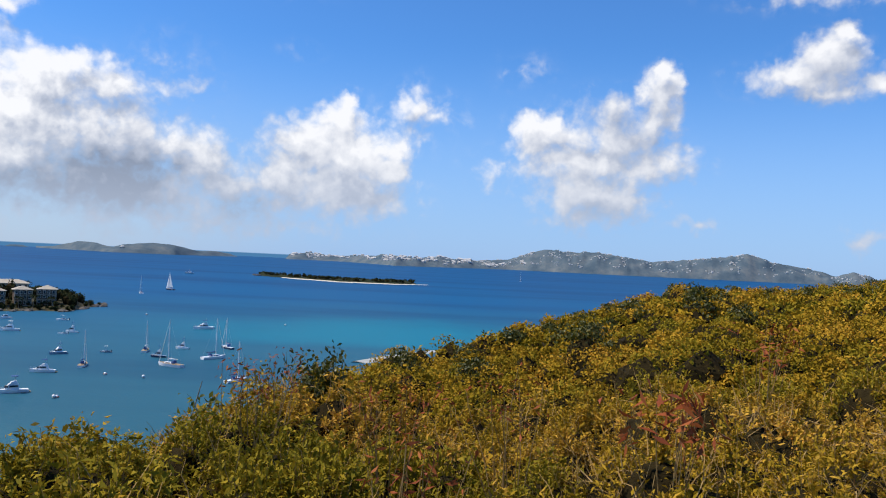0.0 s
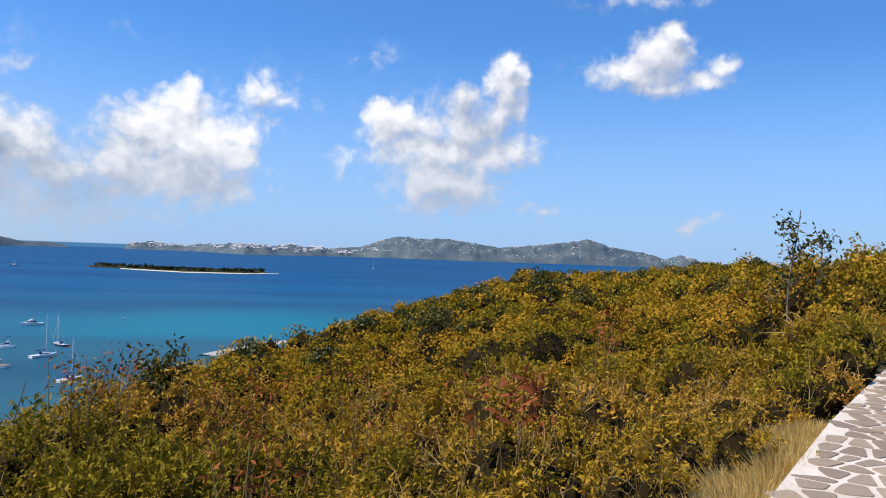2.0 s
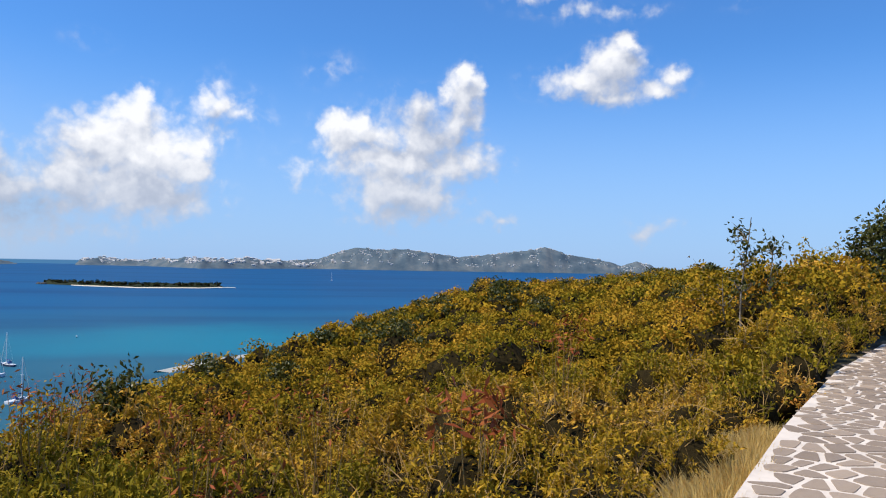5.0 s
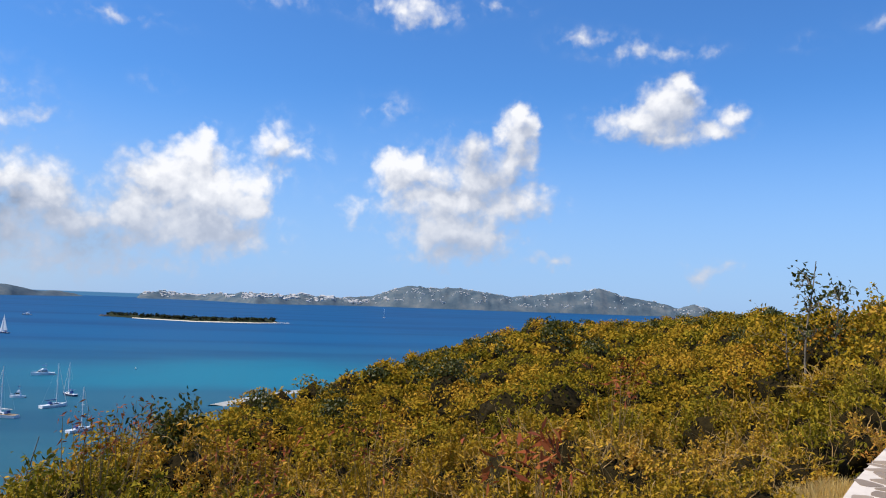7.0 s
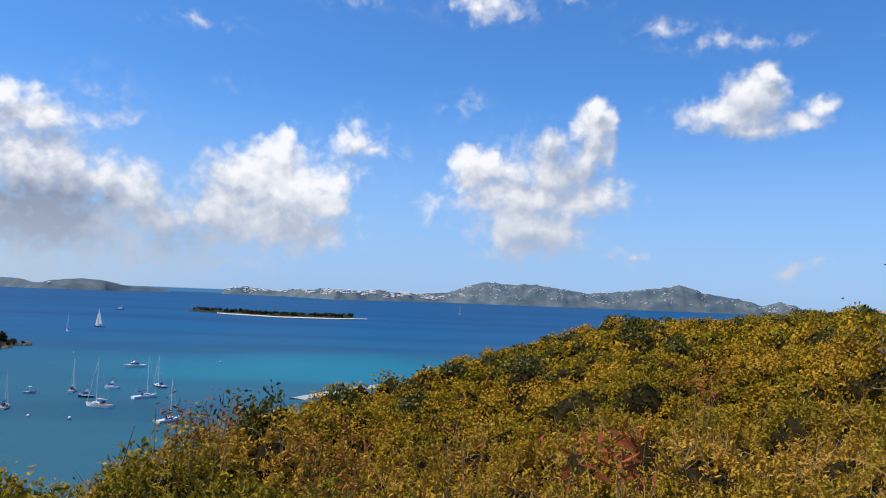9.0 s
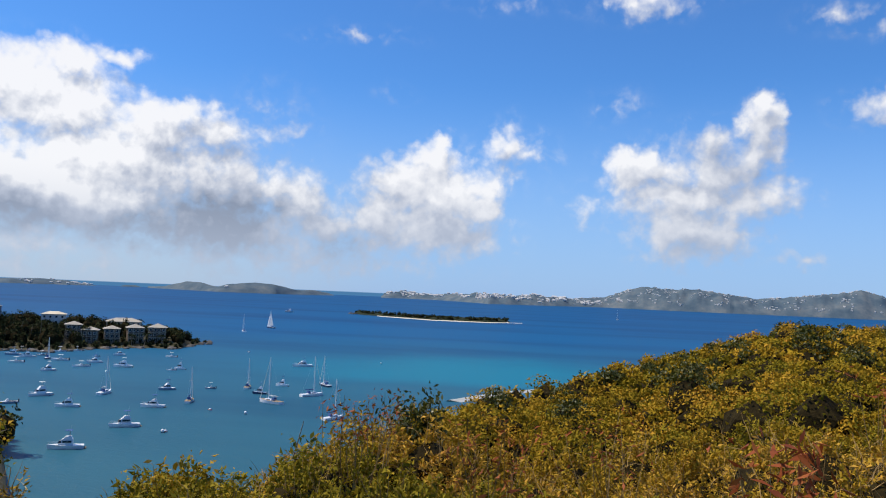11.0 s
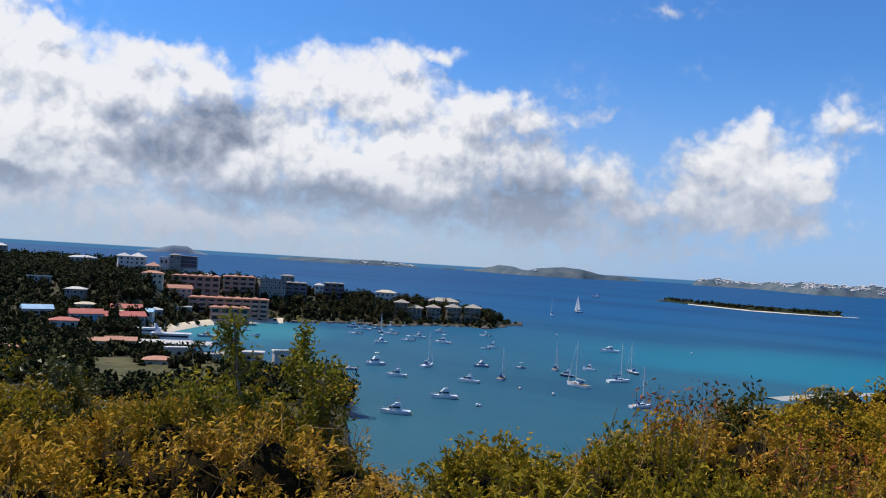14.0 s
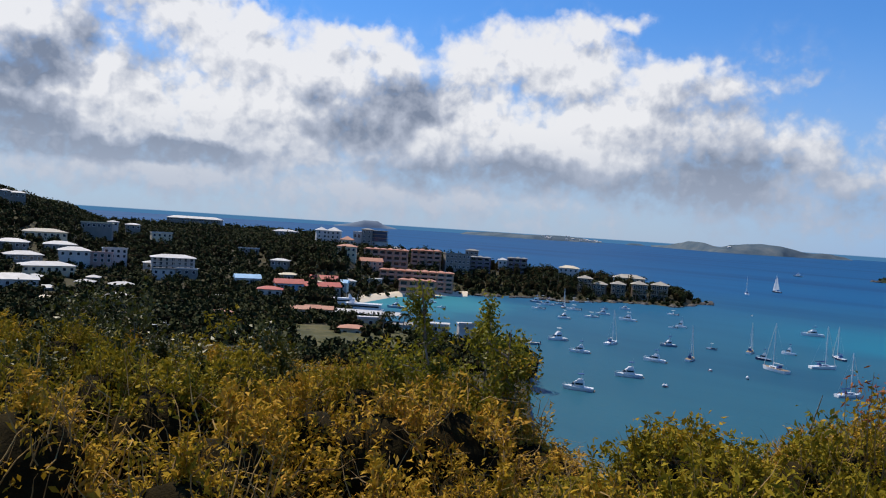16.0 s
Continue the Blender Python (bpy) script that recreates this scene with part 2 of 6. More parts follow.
def sky_tint(n, colour, el, az):
    """Humid sea air: paler and bluer low down, grey with rain below the western bank."""
    haze = n.span(el, 0.0, 16.0, 0.75, 0.0)
    air = n.mix(n.span(az, 4.0, 30.0), (3.5, 5.1, 8.5), (4.8, 5.6, 7.4))
    return n.mix(haze, n.mix(1.0, colour, (0.53, 1.0, 1.54), "MULTIPLY"), air)


build_world()

sun_data = bpy.data.lights.new("sun", "SUN")
sun_data.energy, sun_data.angle, sun_data.color = 5.0, radians(0.55), (1.0, 0.90, 0.75)
sun = new("sun", sun_data)
sun.matrix_world = look((0, 0, 200), (200 * math.sin(radians(SUN_AZ)) * math.cos(radians(SUN_EL)), -200 * math.cos(radians(SUN_AZ)) * math.cos(radians(SUN_EL)), 200 - 200 * math.sin(radians(SUN_EL))))

# ---- materials ----
MATS = {}


def material(name, stops, rough=0.8, scale=1.0, detail=5.0, bump=0.0, bump_scale=None, metal=0.0, spec=0.4,
             fine=0.25, own=0.0, island=0.0, local=False, sheen=0.0, through_light=0.0):
    """A surface whose colour wanders over the stops at one size, with finer grain over it.
    own: how far each object, island: how far each joined piece, has a tone of its own."""
    if name in MATS:
        return MATS[name]
    m = bpy.data.materials.new(name)
    MATS[name] = m
    m.use_nodes = True
    n = Tree(m.node_tree)
    bsdf = m.node_tree.nodes["Principled BSDF"]
    if local:
        place = n.node("ShaderNodeTexCoord").outputs["Object"]
    else:
        place = n.node("ShaderNodeNewGeometry").outputs["Position"]
    big = n.noise(place, scale, detail, 0.6)
    small = n.noise(place, scale * 9.0, 3.0, 0.6)
    fac = n.math("ADD", n.math("MULTIPLY", big, 1.0 - fine), n.math("MULTIPLY", small, fine))
    fac = n.span(fac, 0.3, 0.7, smooth=False)
    if own:
        r = n.node("ShaderNodeObjectInfo").outputs["Random"]
        fac = n.math("ADD", n.math("MULTIPLY", fac, 1.0 - own), n.math("MULTIPLY", r, own))
    if island:
        r = n.node("ShaderNodeNewGeometry").outputs["Random Per Island"]
        fac = n.math("ADD", n.math("MULTIPLY", fac, 1.0 - island), n.math("MULTIPLY", r, island))
    k = len(stops) - 1
    n.put(bsdf.inputs["Base Color"], n.ramp(fac, [(i / max(k, 1), s) for i, s in enumerate(stops)]))
    n.put(bsdf.inputs["Roughness"], n.span(small, 0.3, 0.7, max(rough - 0.1, 0.02), min(rough + 0.1, 1.0)))
    bsdf.inputs["Metallic"].default_value = metal
    bsdf.inputs["Specular IOR Level"].default_value = spec
    if bump:
        b = n.node("ShaderNodeBump")
        b.inputs["Strength"].default_value = bump
        b.inputs["Distance"].default_value = 0.05
        n.put(b.inputs["Height"], n.noise(place, bump_scale or scale * 20, 4.0, 0.6))
        n.put(bsdf.inputs["Normal"], b.outputs[0])
    if through_light:
        out = m.node_tree.nodes["Material Output"]
        t = n.node("ShaderNodeBsdfTranslucent")
        n.put(t.inputs[0], bsdf.inputs["Base Color"].links[0].from_socket)
        mixed = n.node("ShaderNodeMixShader")
        mixed.inputs[0].default_value = through_light
        n.put(mixed.inputs[1], bsdf.outputs[0])
        n.put(mixed.inputs[2], t.outputs[0])
        n.put(out.inputs[0], mixed.outputs[0])
    return m


def plain(name, colour, rough=0.6, metal=0.0, spec=0.5, vary=0.12, own=0.0):
    """Paint or plastic with faint weathering."""
    lo = tuple(c * (1 - vary) for c in colour)
    hi = tuple(min(c * (1 + vary), 0.95) for c in colour)
    return material(name, [lo, colour, hi], rough, 0.35, metal=metal, spec=spec, own=own)


def sea_material():
    m = bpy.data.materials.new("sea_water")
    m.use_nodes = True
    n = Tree(m.node_tree)
    bsdf = m.node_tree.nodes["Principled BSDF"]
    place = n.node("ShaderNodeNewGeometry").outputs["Position"]
    far = n.vec("LENGTH", n.vec("MULTIPLY", place, (1, 1, 0)), out=1)
    deep = n.ramp(n.span(far, 150, 1500, smooth=False), [(0.0, (0.022, 0.105, 0.142)), (0.2, (0.014, 0.102, 0.180)), (0.42, (0.002, 0.082, 0.205)), (1.0, (0.001, 0.070, 0.190))])
    wind = n.noise(n.vec("MULTIPLY", place, (0.0016, 0.007, 1)), 1.0, 5.0, 0.6)
    deep = n.mix(n.span(wind, 0.42, 0.68), deep, n.mix(1.0, deep, (0.55, 0.66, 0.78), "MULTIPLY"))
    # sand flat: a turquoise tongue off the point
    bend = n.vec("MULTIPLY", n.vec("SUBTRACT", n.noise(place, 0.008, 4.0, 0.6, out=1), (0.5, 0.5, 0.5)), (150, 150, 0))
    p = n.vec("ADD", place, bend)
    shoal = n.vec("LENGTH", n.vec("MULTIPLY", n.vec("SUBTRACT", p, (-35, 410, 0)), (1 / 125, 1 / 95, 0)), out=1)
    deep = n.mix(n.span(shoal, 1.1, 0.2, 0.0, 0.8), deep, (0.006, 0.165, 0.25))
    beach = n.vec("LENGTH", n.vec("MULTIPLY", n.vec("SUBTRACT", p, (-300, 295, 0)), (1 / 75, 1 / 85, 0)), out=1)
    deep = n.mix(n.span(beach, 1.0, 0.4, 0.0, 0.8), deep, (0.035, 0.22, 0.26))
    body = n.node("ShaderNodeBsdfDiffuse")
    n.put(body.inputs[0], deep)
    gloss = n.node("ShaderNodeBsdfGlossy")
    gloss.inputs["Roughness"].default_value = 0.3
    water = n.node("ShaderNodeMixShader")
    water.inputs[0].default_value = 0.11        # a choppy sea seen low mirrors little
    n.put(water.inputs[1], body.outputs[0])
    n.put(water.inputs[2], gloss.outputs[0])
    n.put(m.node_tree.nodes["Material Output"].inputs[0], water.outputs[0])
    waves = n.noise(n.vec("MULTIPLY", place, (0.25, 0.6, 1)), 1.0, 6.0, 0.65)
    b = n.node("ShaderNodeBump")
    b.inputs["Strength"].default_value = 0.7
    b.inputs["Distance"].default_value = 0.5
    n.put(b.inputs["Height"], waves)
    n.put(body.inputs["Normal"], b.outputs[0])
    n.put(gloss.inputs["Normal"], b.outputs[0])
    m.node_tree.nodes.remove(bsdf)
    return m


SEA = sea_material()
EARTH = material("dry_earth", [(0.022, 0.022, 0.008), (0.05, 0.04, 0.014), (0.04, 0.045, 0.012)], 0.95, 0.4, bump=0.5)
# Scrub tones shifted to blue-grey: distance haze is put into the base colour.
HAZED_SCRUB = material("hazed_far_scrub", [(0.040, 0.072, 0.102), (0.085, 0.118, 0.142), (0.16, 0.175, 0.175)], 0.95, 0.010, bump=0.6, bump_scale=0.05, spec=0.1)
SAND = material("pale_sand", [(0.55, 0.47, 0.35), (0.66, 0.58, 0.45)], 0.9, 0.2)
ROCK = material("dark_shore_rock", [(0.035, 0.03, 0.025), (0.09, 0.08, 0.07), (0.16, 0.14, 0.12)], 0.9, 0.3, bump=0.8)

# ---- large forms ----
def link(name, verts, faces, mats, parent=None, smooth=False, **tags):
    me = bpy.data.meshes.new(name)
    me.from_pydata(verts, [], faces)
    for m in mats if isinstance(mats, (list, tuple)) else [mats]:
        me.materials.append(m)
    if smooth:
        me.polygons.foreach_set("use_smooth", [True] * len(me.polygons))
    ob = new(name, me)
    if parent is not None:
        ob.parent = parent
    return tagged(ob, **tags) if tags else ob


def table(pairs):
    xs = [p[0] for p in pairs]
    ys = [p[1] for p in pairs]
    return lambda v: float(np.interp(v, xs, ys))


def smooth_step(a, b, v):
    t = min(max((v - a) / (b - a), 0.0), 1.0)
    return t * t * (3 - 2 * t)


# the slope under the lookout: how far off its brow lies and how low the scrub's top is there, by degrees left of +y
brow_far = table([(-60, 26), (-40, 26), (-36, 30), (-33.5, 60), (-31, 128), (-25, 120), (-17, 105), (-14.5, 100), (-10, 85), (-5, 65), (0, 50), (5, 30), (8, 18), (12, 13), (20, 10), (30, 9), (36, 11), (45, 14), (60, 17), (75, 20), (95, 25)])
brow_drop = table([(-60, 0.9), (-40, 0.9), (-36, 0.45), (-33.5, 0.15), (-31, -0.5), (-28, -1.3), (-25, -2.1), (-20, -2.6), (-17, -2.4), (-14.5, -3.8), (-10, -5.5), (-5, -5.8), (0, -5.8), (5, -3.6), (8, -2.4), (12, -2.3), (16, -2.0), (20, -1.8), (30, -1.85), (36, -2.1), (50, -2.3), (60, -2.0), (75, -2.0), (95, -2.2)])
near_shore = table([(35.2, 90), (35.6, 225), (36.2, 238), (41, 262), (46, 292), (49, 332), (52, 380)])
front_shore = table([(23.4, 545), (24, 530), (25.5, 490), (27, 496), (30, 488), (33.4, 462), (35.8, 474), (42.9, 444), (45.8, 423), (48.2, 383), (50, 332), (52, 300)])
back_shore = table([(23.4, 546), (24, 552), (25.5, 585), (30, 620), (40, 660), (50, 780), (60, 900), (66, 1000), (70, 1250), (95, 1500)])
plateau = table([(23.4, 1), (25, 3.5), (28, 7), (32, 11), (37, 14), (41, 17), (46, 18), (52, 20), (60, 20), (66, 18), (67, 21), (68.2, 30), (70, 34), (72.5, 42), (80, 60), (95, 70)])
SHRUB = 1.5


def polar(x, y):
    return math.degrees(math.atan2(-x, y)), math.hypot(x, y)


def spot(az, r):
    return -r * math.sin(radians(az)), r * math.cos(radians(az))


WALK_Z = EYE - 1.6
WALK = [(-4.6, -3.4), (-1.5, 0.0), (3.1, 4.6), (5.6, 7.2), (9.4, 10.9), (13.4, 14.3), (21.0, 21.0), (34.0, 32.0)]


def walk_side(x, y):
    """Metres by which a place lies outside the walk's edge, on the slope's side (negative: on the walk)."""
    best = 1e9
    for (ax, ay), (bx, by) in zip(WALK, WALK[1:]):
        dx, dy = bx - ax, by - ay
        n = math.hypot(dx, dy)
        u = min(max(((x - ax) * dx + (y - ay) * dy) / (n * n), 0.0), 1.0)
        px, py = x - ax - u * dx, y - ay - u * dy
        d = math.hypot(px, py)
        if d < abs(best):
            best = math.copysign(d, dx * py - dy * px)
    return best


def slope_z(az, r):
    """Ground of the near hillside."""
    if az < -60 or az > 95:
        return EYE - 1.6 - 0.05 * max(r - 8, 0) if r < 300 else -3.0
    b, d = brow_far(az), brow_drop(az)
    top0 = -2.3 + 0.5 * smooth_step(0, 4, r)
    if r <= b:
        z = top0 + (d - top0) * (r / b) ** 0.9
    else:
        z = d - (0.42 if az > -31 else 0.1) * (r - b) - 0.06 * min(r - b, 12)
    return EYE + z - SHRUB


def land_z(x, y):
    az, r = polar(x, y)
    z = slope_z(az, r)
    wob = 6.0 * (noise.noise((x * 0.012, y * 0.012, 3.1)))
    if 33 < az < 95 and r > 50:                      # the flat behind the harbour
        edge = min(r - 60, near_shore(az) - r + wob) if az < 52 else 40
        z = max(z, min(max(edge * 0.12, -3.0), 3.2))
    if 23.4 < az < 95 and r > 200:                   # the headland and the town's hill
        d = min((r - front_shore(az) + wob) * 0.9, (back_shore(az) - r) * 0.6)
        full = plateau(az)
        run = max(full / 0.16, 30)
        rise = full * smooth_step(0.0, run, d) if d > 0 else d * 0.2
        if az >= 52:
            rise = 3.2 + (full - 3.2) * smooth_step(300, 560, r) if back_shore(az) > r else (back_shore(az) - r) * 0.3
        z = max(z, max(rise + 0.25 if d > 0 else rise, -3.0))
    if r < 80:                                       # shoulder of the paved walk
        side = walk_side(x, y)
        z = max(z, min(WALK_Z - 0.12, WALK_Z - 0.12 - 0.75 * max(side, 0.0)))
        z = min(z, WALK_Z - 0.1 + 0.6 * max(side - 0.4, 0.0))
    return max(z, -3.0) + (0.25 * noise.noise((x * 0.3, y * 0.3, 0)) if r > 12 else 0.0)


def build_ground():
    angles = [-180 + 6 * i for i in range(20)] + [-60 + 0.5 * i for i in range(311)] + [96 + 6 * i for i in range(14)]
    rings = [0.0, 1.2, 2.5, 4.0] + [5.0 * 1.045 ** i for i in range(132)]
    verts, faces = [], []
    for r in rings:
        for a in angles:
            x, y = spot(a, r)
            verts.append((x, y, land_z(x, y)))
    n = len(angles)
    for i in range(len(rings) - 1):
        for j in range(n):
            k = (j + 1) % n
            faces.append((i * n + j, i * n + k, (i + 1) * n + k, (i + 1) * n + j))
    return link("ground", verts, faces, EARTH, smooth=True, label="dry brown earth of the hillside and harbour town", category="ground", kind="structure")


build_ground()


def build_sea():
    rings = [60 * 1.11 ** i for i in range(42)] + [4930.0]
    rings = [r for r in rings if r < 4900] + [4930.0]
    verts, faces = [(0, 0, -2.5)], []
    n = 180
    for r in rings:
        verts += [(*spot(j * 360 / n, r), 0.0) for j in range(n)]
    for j in range(n):
        faces.append((0, 1 + j, 1 + (j + 1) % n))
    for i in range(len(rings) - 1):
        for j in range(n):
            k = (j + 1) % n
            faces.append((1 + i * n + j, 1 + i * n + k, 1 + (i + 1) * n + k, 1 + (i + 1) * n + j))
    return link("water", verts, faces, SEA, smooth=True, label="deep blue sea with a turquoise shoal", category="sea", kind="structure")


build_sea()


def island(name, crest, near, depth, label, mat, rough=6.0, seed=0.0, step=0.12):
    """A far island: crest is its skyline as (degrees left, degrees up); near its shore's distance by angle; depth how far back the crest lies."""
    top = table(sorted(crest))
    front = table(sorted(near))
    lo, hi = min(c[0] for c in crest), max(c[0] for c in crest)
    cols = int((hi - lo) / step) + 1
    verts, faces = [], []
    rows = 9
    for i in range(cols + 1):
        az = lo + (hi - lo) * i / cols
        r0 = front(az)
        peak = max(EYE + (r0 + depth) * math.tan(radians(top(az))), 1.0)
        jag = noise.fractal((az * 1.9, seed, 0), 1.0, 2.0, 4)
        peak = max(peak + rough * 0.35 * jag, 0.5)
        for j in range(rows):
            u = j / (rows - 2) if j < rows - 1 else 1.6
            r = r0 + depth * u
            if j < rows - 1:
                z = -1.0 + (peak + 1.0) * (math.sin(min(u, 1) * math.pi / 2) ** 0.9)
                if 0 < j < rows - 2:
                    z += rough * noise.fractal((az * 1.3, u * 2.2, seed + 5), 1.0, 2.0, 4) * math.sin(u * math.pi)
            else:
                z = -2.0
            verts.append((*spot(az, r), z))
    for i in range(cols):
        for j in range(rows - 1):
            a = i * rows + j
            faces.append((a, a + rows, a + rows + 1, a + 1))
    return link(name, verts, faces, mat, smooth=True, label=label, category="island", kind="structure")

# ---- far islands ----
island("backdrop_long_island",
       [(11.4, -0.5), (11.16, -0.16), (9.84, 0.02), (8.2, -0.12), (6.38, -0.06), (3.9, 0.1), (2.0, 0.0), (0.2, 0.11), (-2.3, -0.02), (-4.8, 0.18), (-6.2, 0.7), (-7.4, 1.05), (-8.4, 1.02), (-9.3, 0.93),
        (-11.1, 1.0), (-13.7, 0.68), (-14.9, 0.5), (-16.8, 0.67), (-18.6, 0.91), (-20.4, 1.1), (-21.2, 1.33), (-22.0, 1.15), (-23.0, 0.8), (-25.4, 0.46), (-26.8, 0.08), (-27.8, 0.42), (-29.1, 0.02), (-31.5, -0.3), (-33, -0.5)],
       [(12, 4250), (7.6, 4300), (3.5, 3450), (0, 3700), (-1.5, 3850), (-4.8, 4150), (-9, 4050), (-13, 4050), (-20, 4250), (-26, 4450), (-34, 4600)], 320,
       "long hazy island of dry green hills scattered with white houses", HAZED_SCRUB, 16.0, 1.0)
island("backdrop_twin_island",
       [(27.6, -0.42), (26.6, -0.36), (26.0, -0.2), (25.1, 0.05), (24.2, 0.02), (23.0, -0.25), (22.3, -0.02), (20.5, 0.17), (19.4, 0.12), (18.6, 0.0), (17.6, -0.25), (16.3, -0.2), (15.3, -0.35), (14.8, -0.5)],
       [(28, 4500), (26, 4200), (23, 3800), (19, 3850), (15, 4300)], 160, "low brown twin-humped island", HAZED_SCRUB, 5.0, 2.0)
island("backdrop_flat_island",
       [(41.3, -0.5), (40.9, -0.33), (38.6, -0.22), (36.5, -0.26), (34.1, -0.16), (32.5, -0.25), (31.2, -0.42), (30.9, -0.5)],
       [(42, 4500), (36, 4100), (30, 4500)], 160, "low flat brown island with a few houses", HAZED_SCRUB, 4.0, 3.0)
island("backdrop_rock_islet", [(29.4, -0.5), (29.1, -0.38), (28.4, -0.36), (28.0, -0.5)], [(30, 4600), (28, 4600)], 60, "small dark rock islet", HAZED_SCRUB, 2.0, 4.0)
# Paler still: more of the air's haze goes into this hill's colour.
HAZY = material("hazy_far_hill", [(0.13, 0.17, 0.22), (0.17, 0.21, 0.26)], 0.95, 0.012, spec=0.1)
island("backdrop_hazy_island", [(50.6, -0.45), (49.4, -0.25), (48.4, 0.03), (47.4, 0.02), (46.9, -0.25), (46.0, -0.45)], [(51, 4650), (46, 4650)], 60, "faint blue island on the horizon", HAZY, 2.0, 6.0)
CAY_SCRUB = material("cay_scrub", [(0.010, 0.017, 0.010), (0.020, 0.028, 0.013), (0.04, 0.042, 0.02)], 0.95, 0.06, bump=0.8, bump_scale=0.4, spec=0.1)
island("low_cay", [(13.5, -1.9), (13.2, -1.62), (12.9, -1.5), (12.5, -1.62), (11.5, -1.66), (10.4, -1.72), (8.5, -1.78), (6.5, -1.74), (4.6, -1.7), (3.0, -1.66), (2.2, -1.74), (1.9, -1.9)],
       [(13.6, 1270), (10.7, 1185), (7.5, 1125), (3.4, 1130), (1.8, 1160)], 35, "low dark green cay with a pale beach", CAY_SCRUB, 1.5, 7.0, 0.06)
verts, faces = [], []
cay_beach = table([(1.0, 1168), (1.8, 1158), (3.4, 1124), (7.5, 1119), (10.7, 1180), (11.8, 1215)])
for i in range(60):
    az = 1.0 + i * 0.18
    r0 = cay_beach(az)
    wide = 3 + 1.5 * noise.noise((az, 0, 9)) + 3 * smooth_step(2.5, 1.0, az)
    verts += [(*spot(az, r0 - wide * 0.5), -0.1), (*spot(az, r0 + 2), 0.4), (*spot(az, r0 + 14), 0.8 if az > 2 else -0.2)]
for i in range(59):
    for j in range(2):
        faces.append((i * 3 + j, i * 3 + 3 + j, i * 3 + 4 + j, i * 3 + 1 + j))
link("beach_of_cay", verts, faces, SAND, smooth=True, label="narrow pale sand beach along the cay", category="beach", kind="structure")

# ---- the paved walk at the lookout ----
MORTAR = material("pale_mortar", [(0.50, 0.44, 0.37), (0.62, 0.55, 0.47), (0.72, 0.65, 0.56)], 0.9, 1.2, bump=0.3)
FLAG = material("flagstone", [(0.19, 0.145, 0.105), (0.29, 0.225, 0.165), (0.40, 0.31, 0.225)], 0.8, 1.1, own=0.55, bump=0.35, bump_scale=30)
FLAG_JOINED = material("flagstone_joined", [(0.19, 0.145, 0.105), (0.29, 0.225, 0.165), (0.40, 0.31, 0.225)], 0.8, 1.1, island=0.55, bump=0.35, bump_scale=30)


def clip(poly, px, py, nx, ny):
    """The part of a polygon on the near side of a line."""
    out = []
    for (ax, ay), (bx, by) in zip(poly, poly[1:] + poly[:1]):
        da, db = (ax - px) * nx + (ay - py) * ny, (bx - px) * nx + (by - py) * ny
        if da <= 0:
            out.append((ax, ay))
        if da * db < 0:
            u = da / (da - db)
            out.append((ax + (bx - ax) * u, ay + (by - ay) * u))
    return out


